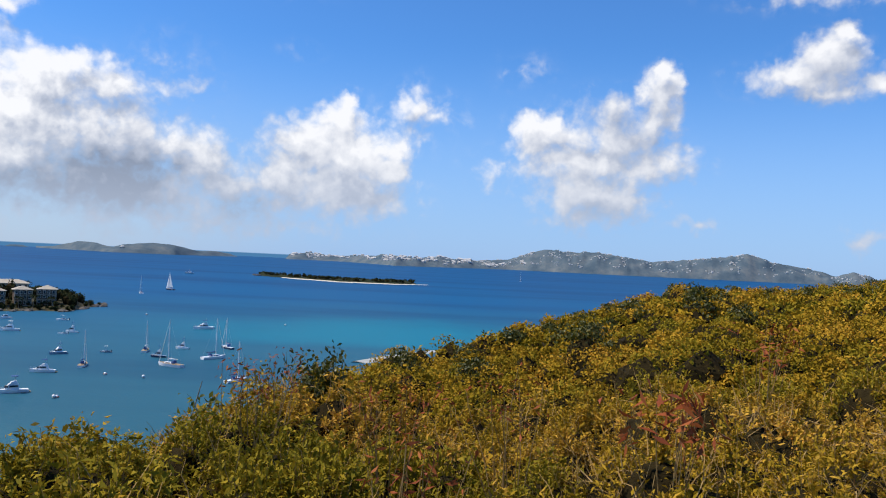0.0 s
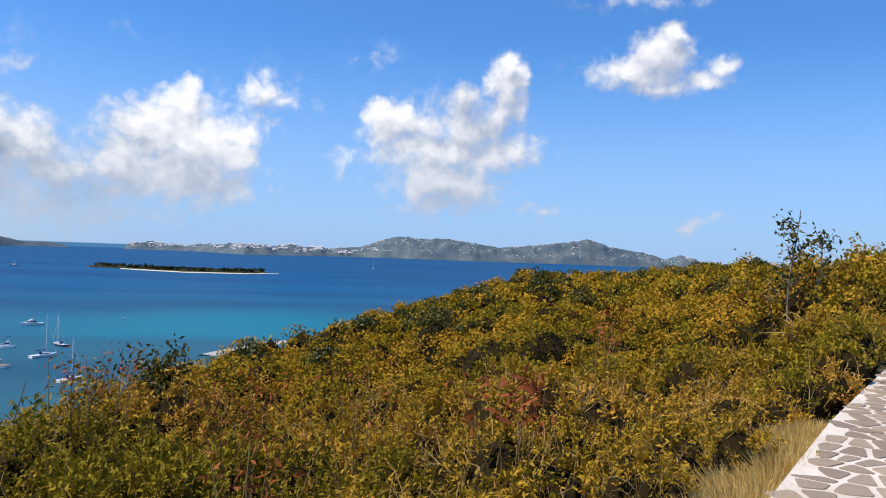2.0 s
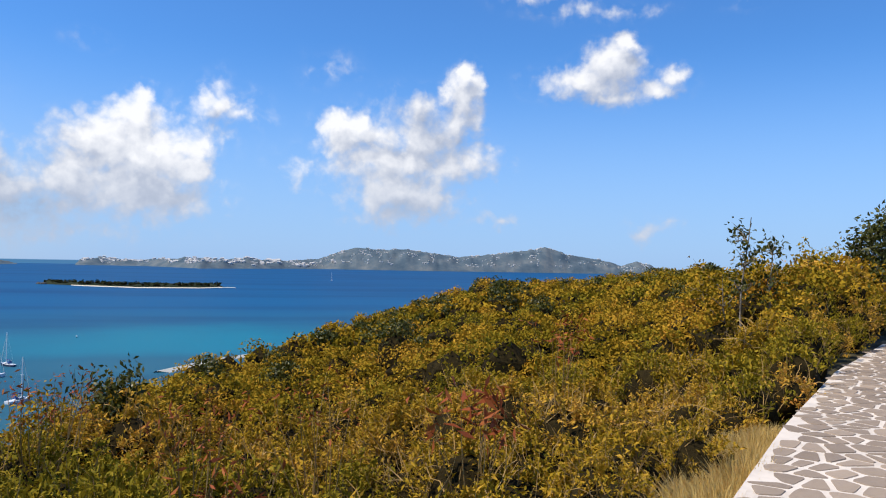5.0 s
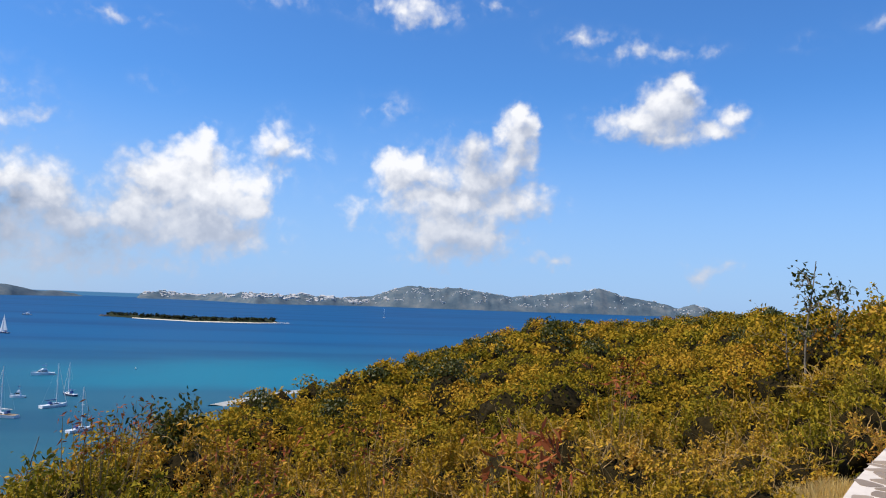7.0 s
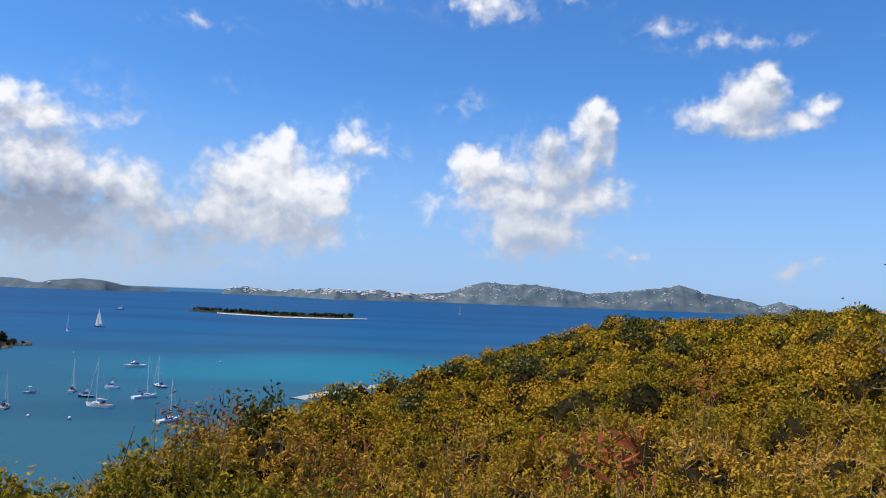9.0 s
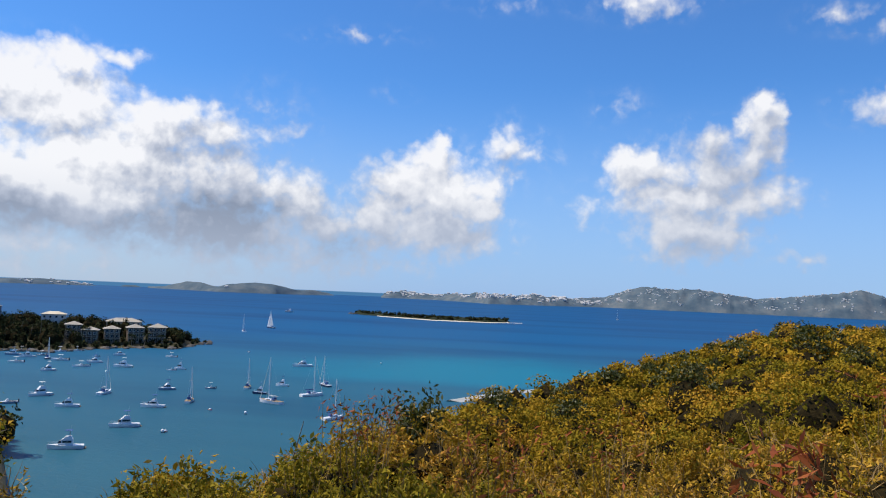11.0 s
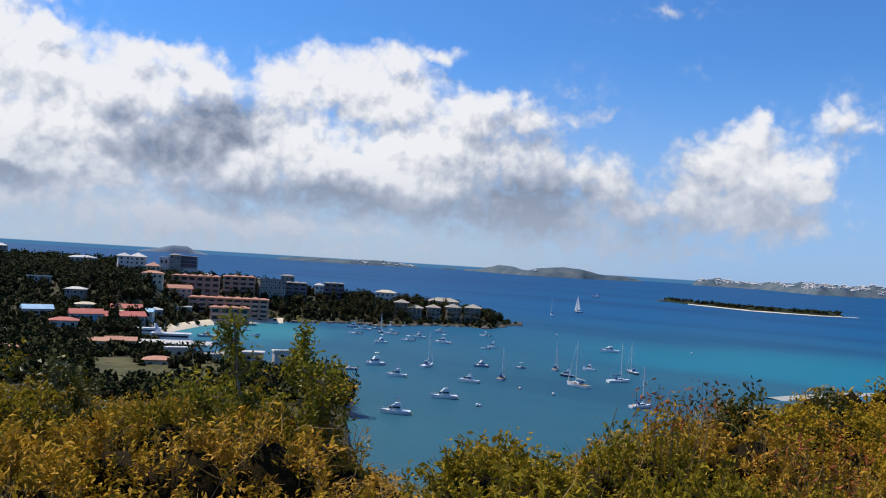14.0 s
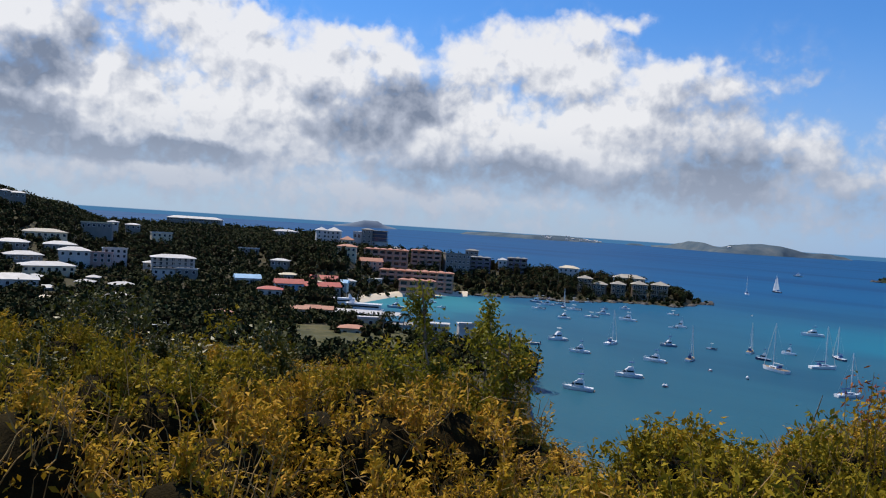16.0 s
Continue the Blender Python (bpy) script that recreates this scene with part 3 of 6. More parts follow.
def build_walk():
    verts, faces = [], []
    wide = 5.2
    for x, y in WALK:
        for dx, dz in ((0, -2.2), (0, 0), (wide * 0.72, 0), (wide * 0.72, -2.2)):
            verts.append((x + dx, y - dx * 0.95, WALK_Z + dz))
    n = len(WALK)
    for i in range(n - 1):
        for k in range(3):
            faces.append((i * 4 + k, i * 4 + 4 + k, i * 4 + 5 + k, i * 4 + 1 + k))
    faces += [(0, 1, 2, 3), (n * 4 - 1, n * 4 - 2, n * 4 - 3, n * 4 - 4)]
    walkway = link("pavement", verts, faces, MORTAR, label="walk of irregular grey flagstones in pale mortar", category="pavement", kind="structure")
    rng = np.random.default_rng(3)
    step = 0.27
    seeds = {}
    for i in range(-22, 130):
        for j in range(-22, 130):
            seeds[i, j] = ((i + rng.uniform(-0.49, 0.49)) * step, (j + rng.uniform(-0.49, 0.49)) * step)
    single, joined_v, joined_f = 0, [], []
    order = sorted(seeds, key=lambda k: math.hypot(seeds[k][0] - 5, seeds[k][1] - 5))
    for key in order:
        i, j = key
        x, y = seeds[key]
        side = walk_side(x, y)
        if side > -0.07 or side < -4.6 or y < -5:
            continue
        poly = [(x - 0.6, y - 0.6), (x + 0.6, y - 0.6), (x + 0.6, y + 0.6), (x - 0.6, y + 0.6)]
        for di in (-2, -1, 0, 1, 2):
            for dj in (-2, -1, 0, 1, 2):
                q = seeds.get((i + di, j + dj))
                if q is None or (di == 0 and dj == 0):
                    continue
                dx, dy = q[0] - x, q[1] - y
                d = math.hypot(dx, dy)
                poly = clip(poly, x + dx * (0.5 - 0.024 / d), y + dy * (0.5 - 0.024 / d), dx / d, dy / d)
        if len(poly) < 3:
            continue
        soft = []
        for p, q in zip(poly, poly[1:] + poly[:1]):     # worn corners
            if math.hypot(q[0] - p[0], q[1] - p[1]) > 0.03:
                soft += [(p[0] * 0.88 + q[0] * 0.12, p[1] * 0.88 + q[1] * 0.12), (p[0] * 0.12 + q[0] * 0.88, p[1] * 0.12 + q[1] * 0.88)]
        poly = soft if len(soft) >= 6 else poly
        cx, cy = sum(p[0] for p in poly) / len(poly), sum(p[1] for p in poly) / len(poly)
        lift = 0.005 + rng.uniform(0, 0.006)
        n = len(poly)
        v = [(px - cx, py - cy, -0.004) for px, py in poly]
        v += [((px - cx) * 0.97, (py - cy) * 0.97, lift) for px, py in poly]
        f = [tuple(range(n, 2 * n))] + [(k, (k + 1) % n, n + (k + 1) % n, n + k) for k in range(n)]
        if single < 280:
            ob = link("flagstone", v, f, FLAG, walkway)
            ob.location = (cx, cy, WALK_Z)
            single += 1
        else:
            o = len(joined_v)
            joined_v += [(a + cx, b + cy, c + WALK_Z) for a, b, c in v]
            joined_f += [tuple(k + o for k in q) for q in f]
    if joined_v:
        link("flagstones_beyond", joined_v, joined_f, FLAG_JOINED, walkway, kind="stuff")


build_walk()

# ---- scrub, shrubs and trees ----
LEAF = material("scrub_leaf", [(0.078, 0.066, 0.005), (0.24, 0.166, 0.010), (0.41, 0.254, 0.022), (0.56, 0.32, 0.055), (0.56, 0.22, 0.045)], 0.8, 0.28, 3.0, fine=0.2, own=0.25, island=0.35, spec=0.06, through_light=0.2)
SLOPE_LEAF = material("slope_scrub_leaf", [(0.068, 0.060, 0.005), (0.20, 0.146, 0.010), (0.35, 0.222, 0.016), (0.49, 0.272, 0.03), (0.50, 0.20, 0.03)], 0.8, 0.25, 3.0, fine=0.12, island=0.25, spec=0.06, through_light=0.18)
GREEN_LEAF = material("green_leaf", [(0.066, 0.062, 0.005), (0.19, 0.155, 0.010), (0.32, 0.235, 0.018), (0.44, 0.28, 0.026)], 0.7, 0.4, 3.0, fine=0.3, own=0.15, island=0.55, spec=0.08, through_light=0.22)
# Shade deep among leaves and twigs, put into a near-black core colour.
INNER_SHADE = material("inner_twig_shade", [(0.010, 0.008, 0.003), (0.022, 0.016, 0.006), (0.04, 0.03, 0.010)], 0.95, 6.0, bump=0.6, bump_scale=40, spec=0.05)
RED_LEAF = material("dead_red_leaf", [(0.14, 0.03, 0.012), (0.30, 0.075, 0.02), (0.38, 0.15, 0.04)], 0.7, 2.0, island=0.6, spec=0.2, through_light=0.2)
DARK_LEAF = material("dark_green_leaf", [(0.030, 0.036, 0.005), (0.065, 0.070, 0.008), (0.12, 0.11, 0.012)], 0.5, 1.0, island=0.6, spec=0.35, through_light=0.2)
TOWN_LEAF = material("town_tree_leaf", [(0.012, 0.016, 0.005), (0.022, 0.029, 0.008), (0.040, 0.046, 0.012), (0.075, 0.064, 0.017)], 0.8, 0.03, 3.0, fine=0.3, island=0.5, spec=0.12)
TWIG = material("dry_twig", [(0.16, 0.10, 0.035), (0.36, 0.23, 0.085), (0.52, 0.37, 0.17)], 0.9, 1.5, island=0.5, spec=0.05)
BARK = material("grey_bark", [(0.10, 0.085, 0.065), (0.24, 0.20, 0.15), (0.38, 0.33, 0.26)], 0.9, 3.0, bump=0.6, spec=0.05)
STRAW = material("blond_grass", [(0.40, 0.26, 0.07), (0.70, 0.50, 0.17), (0.84, 0.66, 0.30)], 0.8, 1.0, island=0.6, spec=0.2, through_light=0.45)


def unit(v):
    return v / np.maximum(np.linalg.norm(v, axis=1, keepdims=True), 1e-9)


def leaf_cards(rng, at, along, length, width, facing=None):
    """Folded lance-shaped leaves: four corners each. at, along: arrays; length, width: arrays."""
    n = len(at)
    along = unit(along)
    side = unit(np.cross(along, rng.normal(size=(n, 3)) if facing is None else facing))
    up = np.cross(side, along)
    mid = at + along * (length * 0.45)[:, None] + up * (width * 0.25)[:, None]
    v = np.empty((n, 4, 3))
    v[:, 0] = at
    v[:, 1] = mid + side * width[:, None] * 0.5
    v[:, 2] = at + along * length[:, None] - up * (width * 0.2)[:, None]
    v[:, 3] = mid - side * width[:, None] * 0.5
    return v.reshape(-1, 3)


def quads(name, v, mat, parent=None, **tags):
    """One mesh from corners in fours."""
    n = len(v) // 4
    me = bpy.data.meshes.new(name)
    me.vertices.add(n * 4)
    me.vertices.foreach_set("co", np.ascontiguousarray(v, dtype=np.float32).ravel())
    me.loops.add(n * 4)
    me.loops.foreach_set("vertex_index", np.arange(n * 4, dtype=np.int32))
    me.polygons.add(n)
    me.polygons.foreach_set("loop_start", np.arange(0, n * 4, 4, dtype=np.int32))
    me.materials.append(mat)
    me.update(calc_edges=True)
    ob = new(name, me)
    if parent is not None:
        ob.parent = parent
    return tagged(ob, **tags) if tags else ob


def tube(points, radii, sides=5):
    """A tapering limb along points."""
    verts, faces = [], []
    for i, (p, r) in enumerate(zip(points, radii)):
        a = Vector(points[min(i + 1, len(points) - 1)]) - Vector(points[max(i - 1, 0)])
        a.normalize()
        s = a.orthogonal().normalized()
        t = a.cross(s)
        for k in range(sides):
            c = 2 * math.pi * k / sides
            verts.append(tuple(Vector(p) + r * (math.cos(c) * s + math.sin(c) * t)))
    for i in range(len(points) - 1):
        for k in range(sides):
            m = (k + 1) % sides
            faces.append((i * sides + k, i * sides + m, (i + 1) * sides + m, (i + 1) * sides + k))
    return verts, faces


def merge(pieces):
    verts, faces = [], []
    for v, f in pieces:
        o = len(verts)
        verts += v
        faces += [tuple(i + o for i in q) for q in f]
    return verts, faces


def limb(rng, start, heading, length, lift=0.3, steps=4, wander=0.25):
    p, d = np.array(start, float), np.array(heading, float)
    d /= np.linalg.norm(d)
    out = [tuple(p)]
    for _ in range(steps):
        d = d + rng.normal(size=3) * wander + np.array([0, 0, lift * 0.3])
        d /= np.linalg.norm(d)
        p = p + d * length / steps
        out.append(tuple(p))
    return out


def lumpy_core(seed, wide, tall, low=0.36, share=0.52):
    """Low uneven mound in a bush: near-black stand-in for inner twigs and shade."""
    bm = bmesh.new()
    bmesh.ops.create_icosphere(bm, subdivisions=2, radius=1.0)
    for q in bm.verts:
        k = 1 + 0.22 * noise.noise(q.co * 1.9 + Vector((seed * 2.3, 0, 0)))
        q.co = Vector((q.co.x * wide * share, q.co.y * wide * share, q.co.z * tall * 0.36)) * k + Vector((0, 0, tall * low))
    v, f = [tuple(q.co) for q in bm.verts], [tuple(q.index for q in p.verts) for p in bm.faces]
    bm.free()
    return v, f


def shrub(seed, wide, tall, leaves, leaf_long, mat, twigs=22, label=""):
    """A many-stemmed dry shrub, base at its origin: stems, a near-black core for the shade inside, and leaves in tufts
    at the twigs' ends.
    """
    rng = np.random.default_rng(seed)
    root = new("shrub")
    stems, tips = [], []
    for i in range(7):
        a = rng.uniform(0, 2 * math.pi)
        lean = rng.uniform(0.15, 1.0)
        path = limb(rng, (0, 0, -0.3), (math.cos(a) * lean * wide / tall, math.sin(a) * lean * wide / tall, 1), tall * rng.uniform(0.7, 1.0), 0.15, 5, 0.14)
        stems.append(tube(path, [0.022, 0.018, 0.014, 0.010, 0.007, 0.003], 3))
        tips.append((path[-2], path[-1]))
    heads = [(rng.uniform(0, 2 * math.pi), rng.uniform(0.25, 0.8), rng.uniform(0.75, 1.12)) for _ in range(7)]
    for _ in range(int(leaves / 19)):
        ha, hq, hs = heads[rng.integers(0, 7)]                  # the crown swells into a few heads
        a, q = ha + rng.normal() * 0.55, min(max(hq + rng.normal() * 0.25, 0.0), 1.08)
        z = tall * hs * math.sqrt(max(1.2 - q * q, 0.03)) * rng.uniform(0.5, 0.88)
        end = np.array((math.cos(a) * q * wide, math.sin(a) * q * wide, z))
        start = end * (0.62, 0.62, 0.6)
        stems.append(tube([tuple(start), tuple(end)], [0.006, 0.002], 3))
        tips.append((tuple((start + end * 2) / 3), tuple(end)))
    for _ in range(twigs):
        a, q = rng.uniform(0, 2 * math.pi), rng.uniform(0, 0.9) ** 0.5
        base = (math.cos(a) * q * wide * 0.8, math.sin(a) * q * wide * 0.8, tall * rng.uniform(0.5, 0.85) * (1 - 0.4 * q * q))
        path = limb(rng, base, (rng.normal() * 0.8, rng.normal() * 0.8, 1), rng.uniform(0.3, 0.6), -0.3, 4, 0.3)
        stems.append(tube(path, [0.007, 0.006, 0.005, 0.003, 0.0015], 3))
    v, f = merge(stems)
    link("branchwork", v, f, TWIG, root)
    link("inner_growth", *lumpy_core(seed, wide, tall), INNER_SHADE, root, smooth=True)
    a, b = np.array([t[0] for t in tips]), np.array([t[1] for t in tips])
    pick = rng.integers(0, len(tips), leaves)
    way = unit(b - a)[pick]
    at = b[pick] - (b - a)[pick] * rng.uniform(0, 1.0, leaves)[:, None] ** 1.3 + rng.normal(size=(leaves, 3)) * 0.03
    along = way * 0.55 + rng.normal(size=(leaves, 3)) * 0.62 + (0, 0, -0.2)
    size = leaf_long * rng.uniform(0.6, 1.4, leaves)
    quads("foliage", leaf_cards(rng, at, along, size, size * rng.uniform(0.26, 0.44, leaves), rng.normal(size=(leaves, 3)) * 0.55 + (0, 0, 0.9)), mat, root)
    return tagged(root, label=label, category="shrub", group="scrub on the slope")


def scatter(rng, step, r0, r1, a0, a1):
    """Places on an uneven grid between two distances and two angles."""
    n = int(r1 / step) + 1
    for i in range(-n, n + 1):
        for j in range(-n, n + 1):
            x, y = (i + rng.uniform(-0.45, 0.45)) * step, (j + rng.uniform(-0.45, 0.45)) * step
            az, r = polar(x, y)
            if r0 <= r < r1 and a0 <= az <= a1 and walk_side(x, y) > 0.5:
                yield x, y, az, r


# how high the scrub's top stands along the brow: degrees left, degrees up from the eye
brow_line = table([(-8, -5.0), (-0.2, -6.9), (3, -7.7), (7.2, -8.0), (9.7, -7.4), (12.4, -8.0), (16, -10.0), (17.8, -10.2), (20, -11.2), (22, -12.4), (24, -11.2), (27, -10.9), (28.8, -11.6), (30.6, -15.2), (32.7, -14.6), (35, -11.4), (37.2, -9.8), (42.2, -9.4), (45.5, -9.1), (49.6, -9.6), (53.8, -7.5), (56.6, -7.4), (58.5, -8.3), (60.4, -9.0), (62, -8.4), (63.5, -6.6), (67, -7.4), (70.4, -6.5), (72, -6.8), (95, -6.8)])


def plant_near_scrub():
    kinds = [shrub(11, 0.95, 1.65, 2800, 0.074, LEAF, 22, label="dry olive-gold thorny shrub with narrow leaves"),
             shrub(12, 1.05, 1.5, 2900, 0.072, LEAF, 22, label="dry olive-gold thorny shrub with narrow leaves"),
             shrub(13, 0.85, 1.75, 1900, 0.07, LEAF, 48, label="half-bare shrub with many dry brown twigs"),
             shrub(14, 1.0, 1.6, 2700, 0.08, GREEN_LEAF, 16, label="leafy green shrub among dry scrub"),
             shrub(18, 1.0, 1.6, 2700, 0.085, DARK_LEAF, 10, label="dark green leafy shrub among dry scrub"),
             shrub(15, 0.95, 1.7, 2400, 0.084, LEAF, 28, label="shrub of curled golden-brown leaves and twigs")]
    rng = np.random.default_rng(5)
    used = set()
    for x, y, az, r in scatter(rng, 1.08, 3.6, 17.0, -48, 78):
        b = brow_far(az)
        if r > b + (3.0 if az > 8 else 5):
            continue
        green = noise.noise((x * 0.16, y * 0.16, 2.0)) + 0.005 * (az - 36)
        k = 3 if green > 0.10 + rng.uniform(-0.25, 0.25) else int(rng.choice([0, 1, 2, 4], p=[0.34, 0.28, 0.18, 0.2]))
        if k == 4 or (az > 50 and rng.uniform() < 0.28):       # darker growth towards the town
            k = 5 if k == 4 else 4
        if 29 < az < 44 and rng.uniform() < 0.65:
            k = int(rng.choice([2, 5]))
        s = rng.uniform(0.82, 1.12) if az < 34 else rng.uniform(0.62, 1.2)
        if az > 34 and r < 9.5 and rng.uniform() < 0.3:
            continue
        if r < 5.0:
            s *= 0.8
        z = land_z(x, y) - 0.02
        side = walk_side(x, y)
        if side < 3.0:                                   # trimmed low beside the walk
            top = max(WALK_Z + 0.05 + 0.28 * max(side - 0.7, 0), z + 0.7 + 0.35 * side)
            s = min(s, max((top - z) / 1.75, 0.35))
        high = s
        if az > -6 and r > 5:                            # no taller than the brow's line allows
            line = min(brow_line(az - 2.4), brow_line(az), brow_line(az + 2.4)) + 0.35 + rng.uniform(-0.9, 0.35)
            room = EYE + r * math.tan(radians(line)) - z
            if room < 0.35:
                continue
            high = min(max(room / 1.72, 0.25), 1.75) if r > b * 0.75 else min(s * 1.1, room / 1.72)
            s = min(s, max(high * 1.6, 0.5))
        m = pose(x, y, z, 0, 0, rng.uniform(0, 360)) @ Matrix.Diagonal((s * 1.05, s * 1.05, high, 1))
        ob = copy_thing(kinds[k], Matrix.Identity(4)) if k in used else kinds[k]
        used.add(k)
        ob.matrix_basis = m


plant_near_scrub()


def hem_of_walk():
    """Low shrubs that lean over the walk's edge."""
    low = [shrub(16, 0.62, 0.85, 1500, 0.06, LEAF, 8, label="low dry shrub leaning over the walk's edge"), shrub(17, 0.6, 0.95, 1500, 0.06, GREEN_LEAF, 6, label="low green shrub leaning over the walk's edge")]
    rng = np.random.default_rng(9)
    used = set()
    for row in range(2):
        t = 0.0
        while t < 1.0:
            y = 7.6 + 17.5 * t
            x = float(np.interp(y, [p[1] for p in WALK], [p[0] for p in WALK]))
            off = 0.5 + 0.75 * row + rng.uniform(-0.15, 0.2)
            x, y = x - off * 0.72, y + off * 0.69
            k = 0 if rng.uniform() < 0.65 else 1
            ob = copy_thing(low[k], Matrix.Identity(4)) if k in used else low[k]
            used.add(k)
            s = rng.uniform(0.75, 1.15) * (1 + 0.25 * row) * (1 + 0.5 * t)
            ob.matrix_basis = pose(x, y, land_z(x, y) - 0.02, 0, 0, rng.uniform(0, 360)) @ Matrix.Diagonal((s, s, s, 1))
            t += 0.036 * (1 + 0.4 * t)


hem_of_walk()


def clump_field(name, seed, places, mat, label, category="scrub", broad=(0.4, 0.75), heads=5, inside=0.66):
    """Uncountable far scrub or woods as one mesh, over a near-black core that puts shade into each bush's gaps. places:
    rows of x, y, z, width, height, leaves, leaf length.
    """
    rng = np.random.default_rng(seed)
    bm = bmesh.new()
    bmesh.ops.create_icosphere(bm, subdivisions=1, radius=1.0)
    ball = np.array([tuple(q.co) for q in bm.verts])
    sides = np.array([[q.index for q in p.verts] for p in bm.faces])
    bm.free()
    out, cores, skins = [], [], []
    for k, (x, y, z, w, h, n, size) in enumerate(places):
        c = unit(rng.normal(size=(heads, 3)) * (1, 1, 0.6) + (0, 0, 0.45)) * (w * 0.55, w * 0.55, h * 0.34)
        c[0] = (0, 0, h * 0.2)
        swell = rng.uniform(0.5, 0.78, heads)
        pick = rng.integers(0, heads, n)
        d = unit(rng.normal(size=(n, 3)) + (0, 0, 0.55))
        q = rng.uniform(0.55, 1.0, n)[:, None] ** 0.4
        at = c[pick] + d * q * swell[pick][:, None] * (w * 0.72, w * 0.72, h * 0.42) + (x, y, z + h * 0.4)
        s = size * rng.uniform(0.6, 1.35, n)
        out.append(leaf_cards(rng, at, rng.normal(size=(n, 3)), s, s * rng.uniform(*broad, n), d + rng.normal(size=(n, 3)) * 0.4))
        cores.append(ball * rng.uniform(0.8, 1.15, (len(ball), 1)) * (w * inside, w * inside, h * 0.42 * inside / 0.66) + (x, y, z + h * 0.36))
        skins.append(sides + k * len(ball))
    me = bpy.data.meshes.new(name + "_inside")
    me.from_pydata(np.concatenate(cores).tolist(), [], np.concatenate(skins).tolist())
    me.materials.append(INNER_SHADE)
    tagged(new(name + "_inside", me), label="near-black core for twigs and shade inside dense " + category, category=category, kind="stuff")
    return quads(name, np.concatenate(out), mat, label=label, category=category, kind="stuff")


def plant_slope():
    rng = np.random.default_rng(21)
    mid, far, green = [], [], []
    for x, y, az, r in scatter(rng, 1.5, 16.0, 44.0, -50, 12):
        if r < brow_far(az) + 5:
            s = rng.uniform(0.6, 1.35)
            row = (x, y, land_z(x, y), 0.95 * s, 1.42 * s, 600 if r < 26 else 420, 0.10 if r < 26 else 0.13)
            (green if rng.uniform() < 0.16 else mid).append(row)
    for x, y, az, r in scatter(rng, 2.35, 44.0, 140.0, -50, 6):
        if r < brow_far(az) + 9:
            s = rng.uniform(0.5, 1.5)
            row = (x, y, land_z(x, y) - 0.2, 1.25 * s, 1.8 * s, int(230 * s), 0.25)
            (green if rng.uniform() < 0.16 else far).append(row)
    crowns = []
    for x, y, az, r in scatter(rng, 6.0, 24.0, 135.0, -50, 4):
        if r < brow_far(az) + 2 and rng.uniform() < 0.55:
            s = rng.uniform(0.8, 1.3)
            crowns.append((x, y, land_z(x, y) + 0.1, 1.3 * s, 2.1 * s, 900 if r < 45 else 420, 0.13 if r < 45 else 0.24))
    clump_field("ridge_bushes", 34, crowns, DARK_LEAF, "round dark green bushes standing out of dry scrub", inside=0.5)
    clump_field("scrub_of_slope", 31, mid, SLOPE_LEAF, "dense olive and golden scrub over the slope", inside=0.56)
    clump_field("scrub_of_ridge", 32, far, SLOPE_LEAF, "dense dry scrub along the ridge")
    clump_field("green_scrub", 33, green, GREEN_LEAF, "greener bushes dotted through dry scrub")


plant_slope()


def tree(name, seed, x, y, height, wide, leaves, leaf_long, mat, label, lean=0.1, bare=0.35, z=None, limbs=9, bark=None):
    """A small tree: tapered trunk, forking limbs, and leaves in uneven sprays at the limb ends."""
    rng = np.random.default_rng(seed)
    root = new(name)
    trunk = limb(rng, (0, 0, -0.3), (lean, -lean * 0.5, 1), height * 0.85 + 0.3, 0.15, 7, 0.09)
    base = 0.014 * height ** 0.8
    woods = [tube(trunk, [base * (1 - 0.11 * i) for i in range(8)], 7)]
    sprays = []
    for i in range(limbs):
        j = int(rng.integers(max(1, int(7 * bare)), 7))
        a = rng.uniform(0, 2 * math.pi)
        path = limb(rng, trunk[j], (math.cos(a), math.sin(a), rng.uniform(0.2, 0.9)), wide * rng.uniform(0.6, 1.1), 0.25, 5, 0.2)
        woods.append(tube(path, [base * (0.5 - 0.085 * k) for k in range(6)], 5))
        for _ in range(4):
            k = int(rng.integers(1, 6))
            sub = limb(rng, path[k], rng.normal(size=3) + (0, 0, 0.5), wide * rng.uniform(0.25, 0.5), 0.2, 3, 0.2)
            woods.append(tube(sub, [base * 0.2, base * 0.16, base * 0.1, base * 0.05], 3))
            sprays.append(sub)
        sprays.append(path[2:])
    sprays.append(trunk[5:])
    spine = [(np.array(a), np.array(b)) for path in sprays for a, b in zip(path, path[1:])]
    pick = rng.integers(0, len(spine), leaves)
    at = np.array([spine[k][0] + (spine[k][1] - spine[k][0]) * rng.uniform() for k in pick]) + rng.normal(size=(leaves, 3)) * leaf_long * 0.9
    grow = height / max(float(np.percentile(at[:, 2], 99)), max(p[2] for v_, _ in woods for p in v_))
    at[:, 2] *= grow
    v, f = merge(woods)
    link("trunk", [(p[0], p[1], p[2] * grow) for p in v], f, bark or BARK, root, smooth=True)
    along = rng.normal(size=(leaves, 3)) + (0, 0, -0.3)
    s = leaf_long * rng.uniform(0.6, 1.3, leaves)
    quads("crown", leaf_cards(rng, at, along, s, s * rng.uniform(0.4, 0.6, leaves)), mat, root)
    root.location = (x, y, land_z(x, y) if z is None else z)
    return tagged(root, label=label, category="tree")


BRIGHT_LEAF = material("bright_green_leaf", [(0.07, 0.078, 0.008), (0.17, 0.165, 0.014), (0.32, 0.27, 0.03)], 0.5, 1.0, island=0.6, spec=0.2, through_light=0.45)
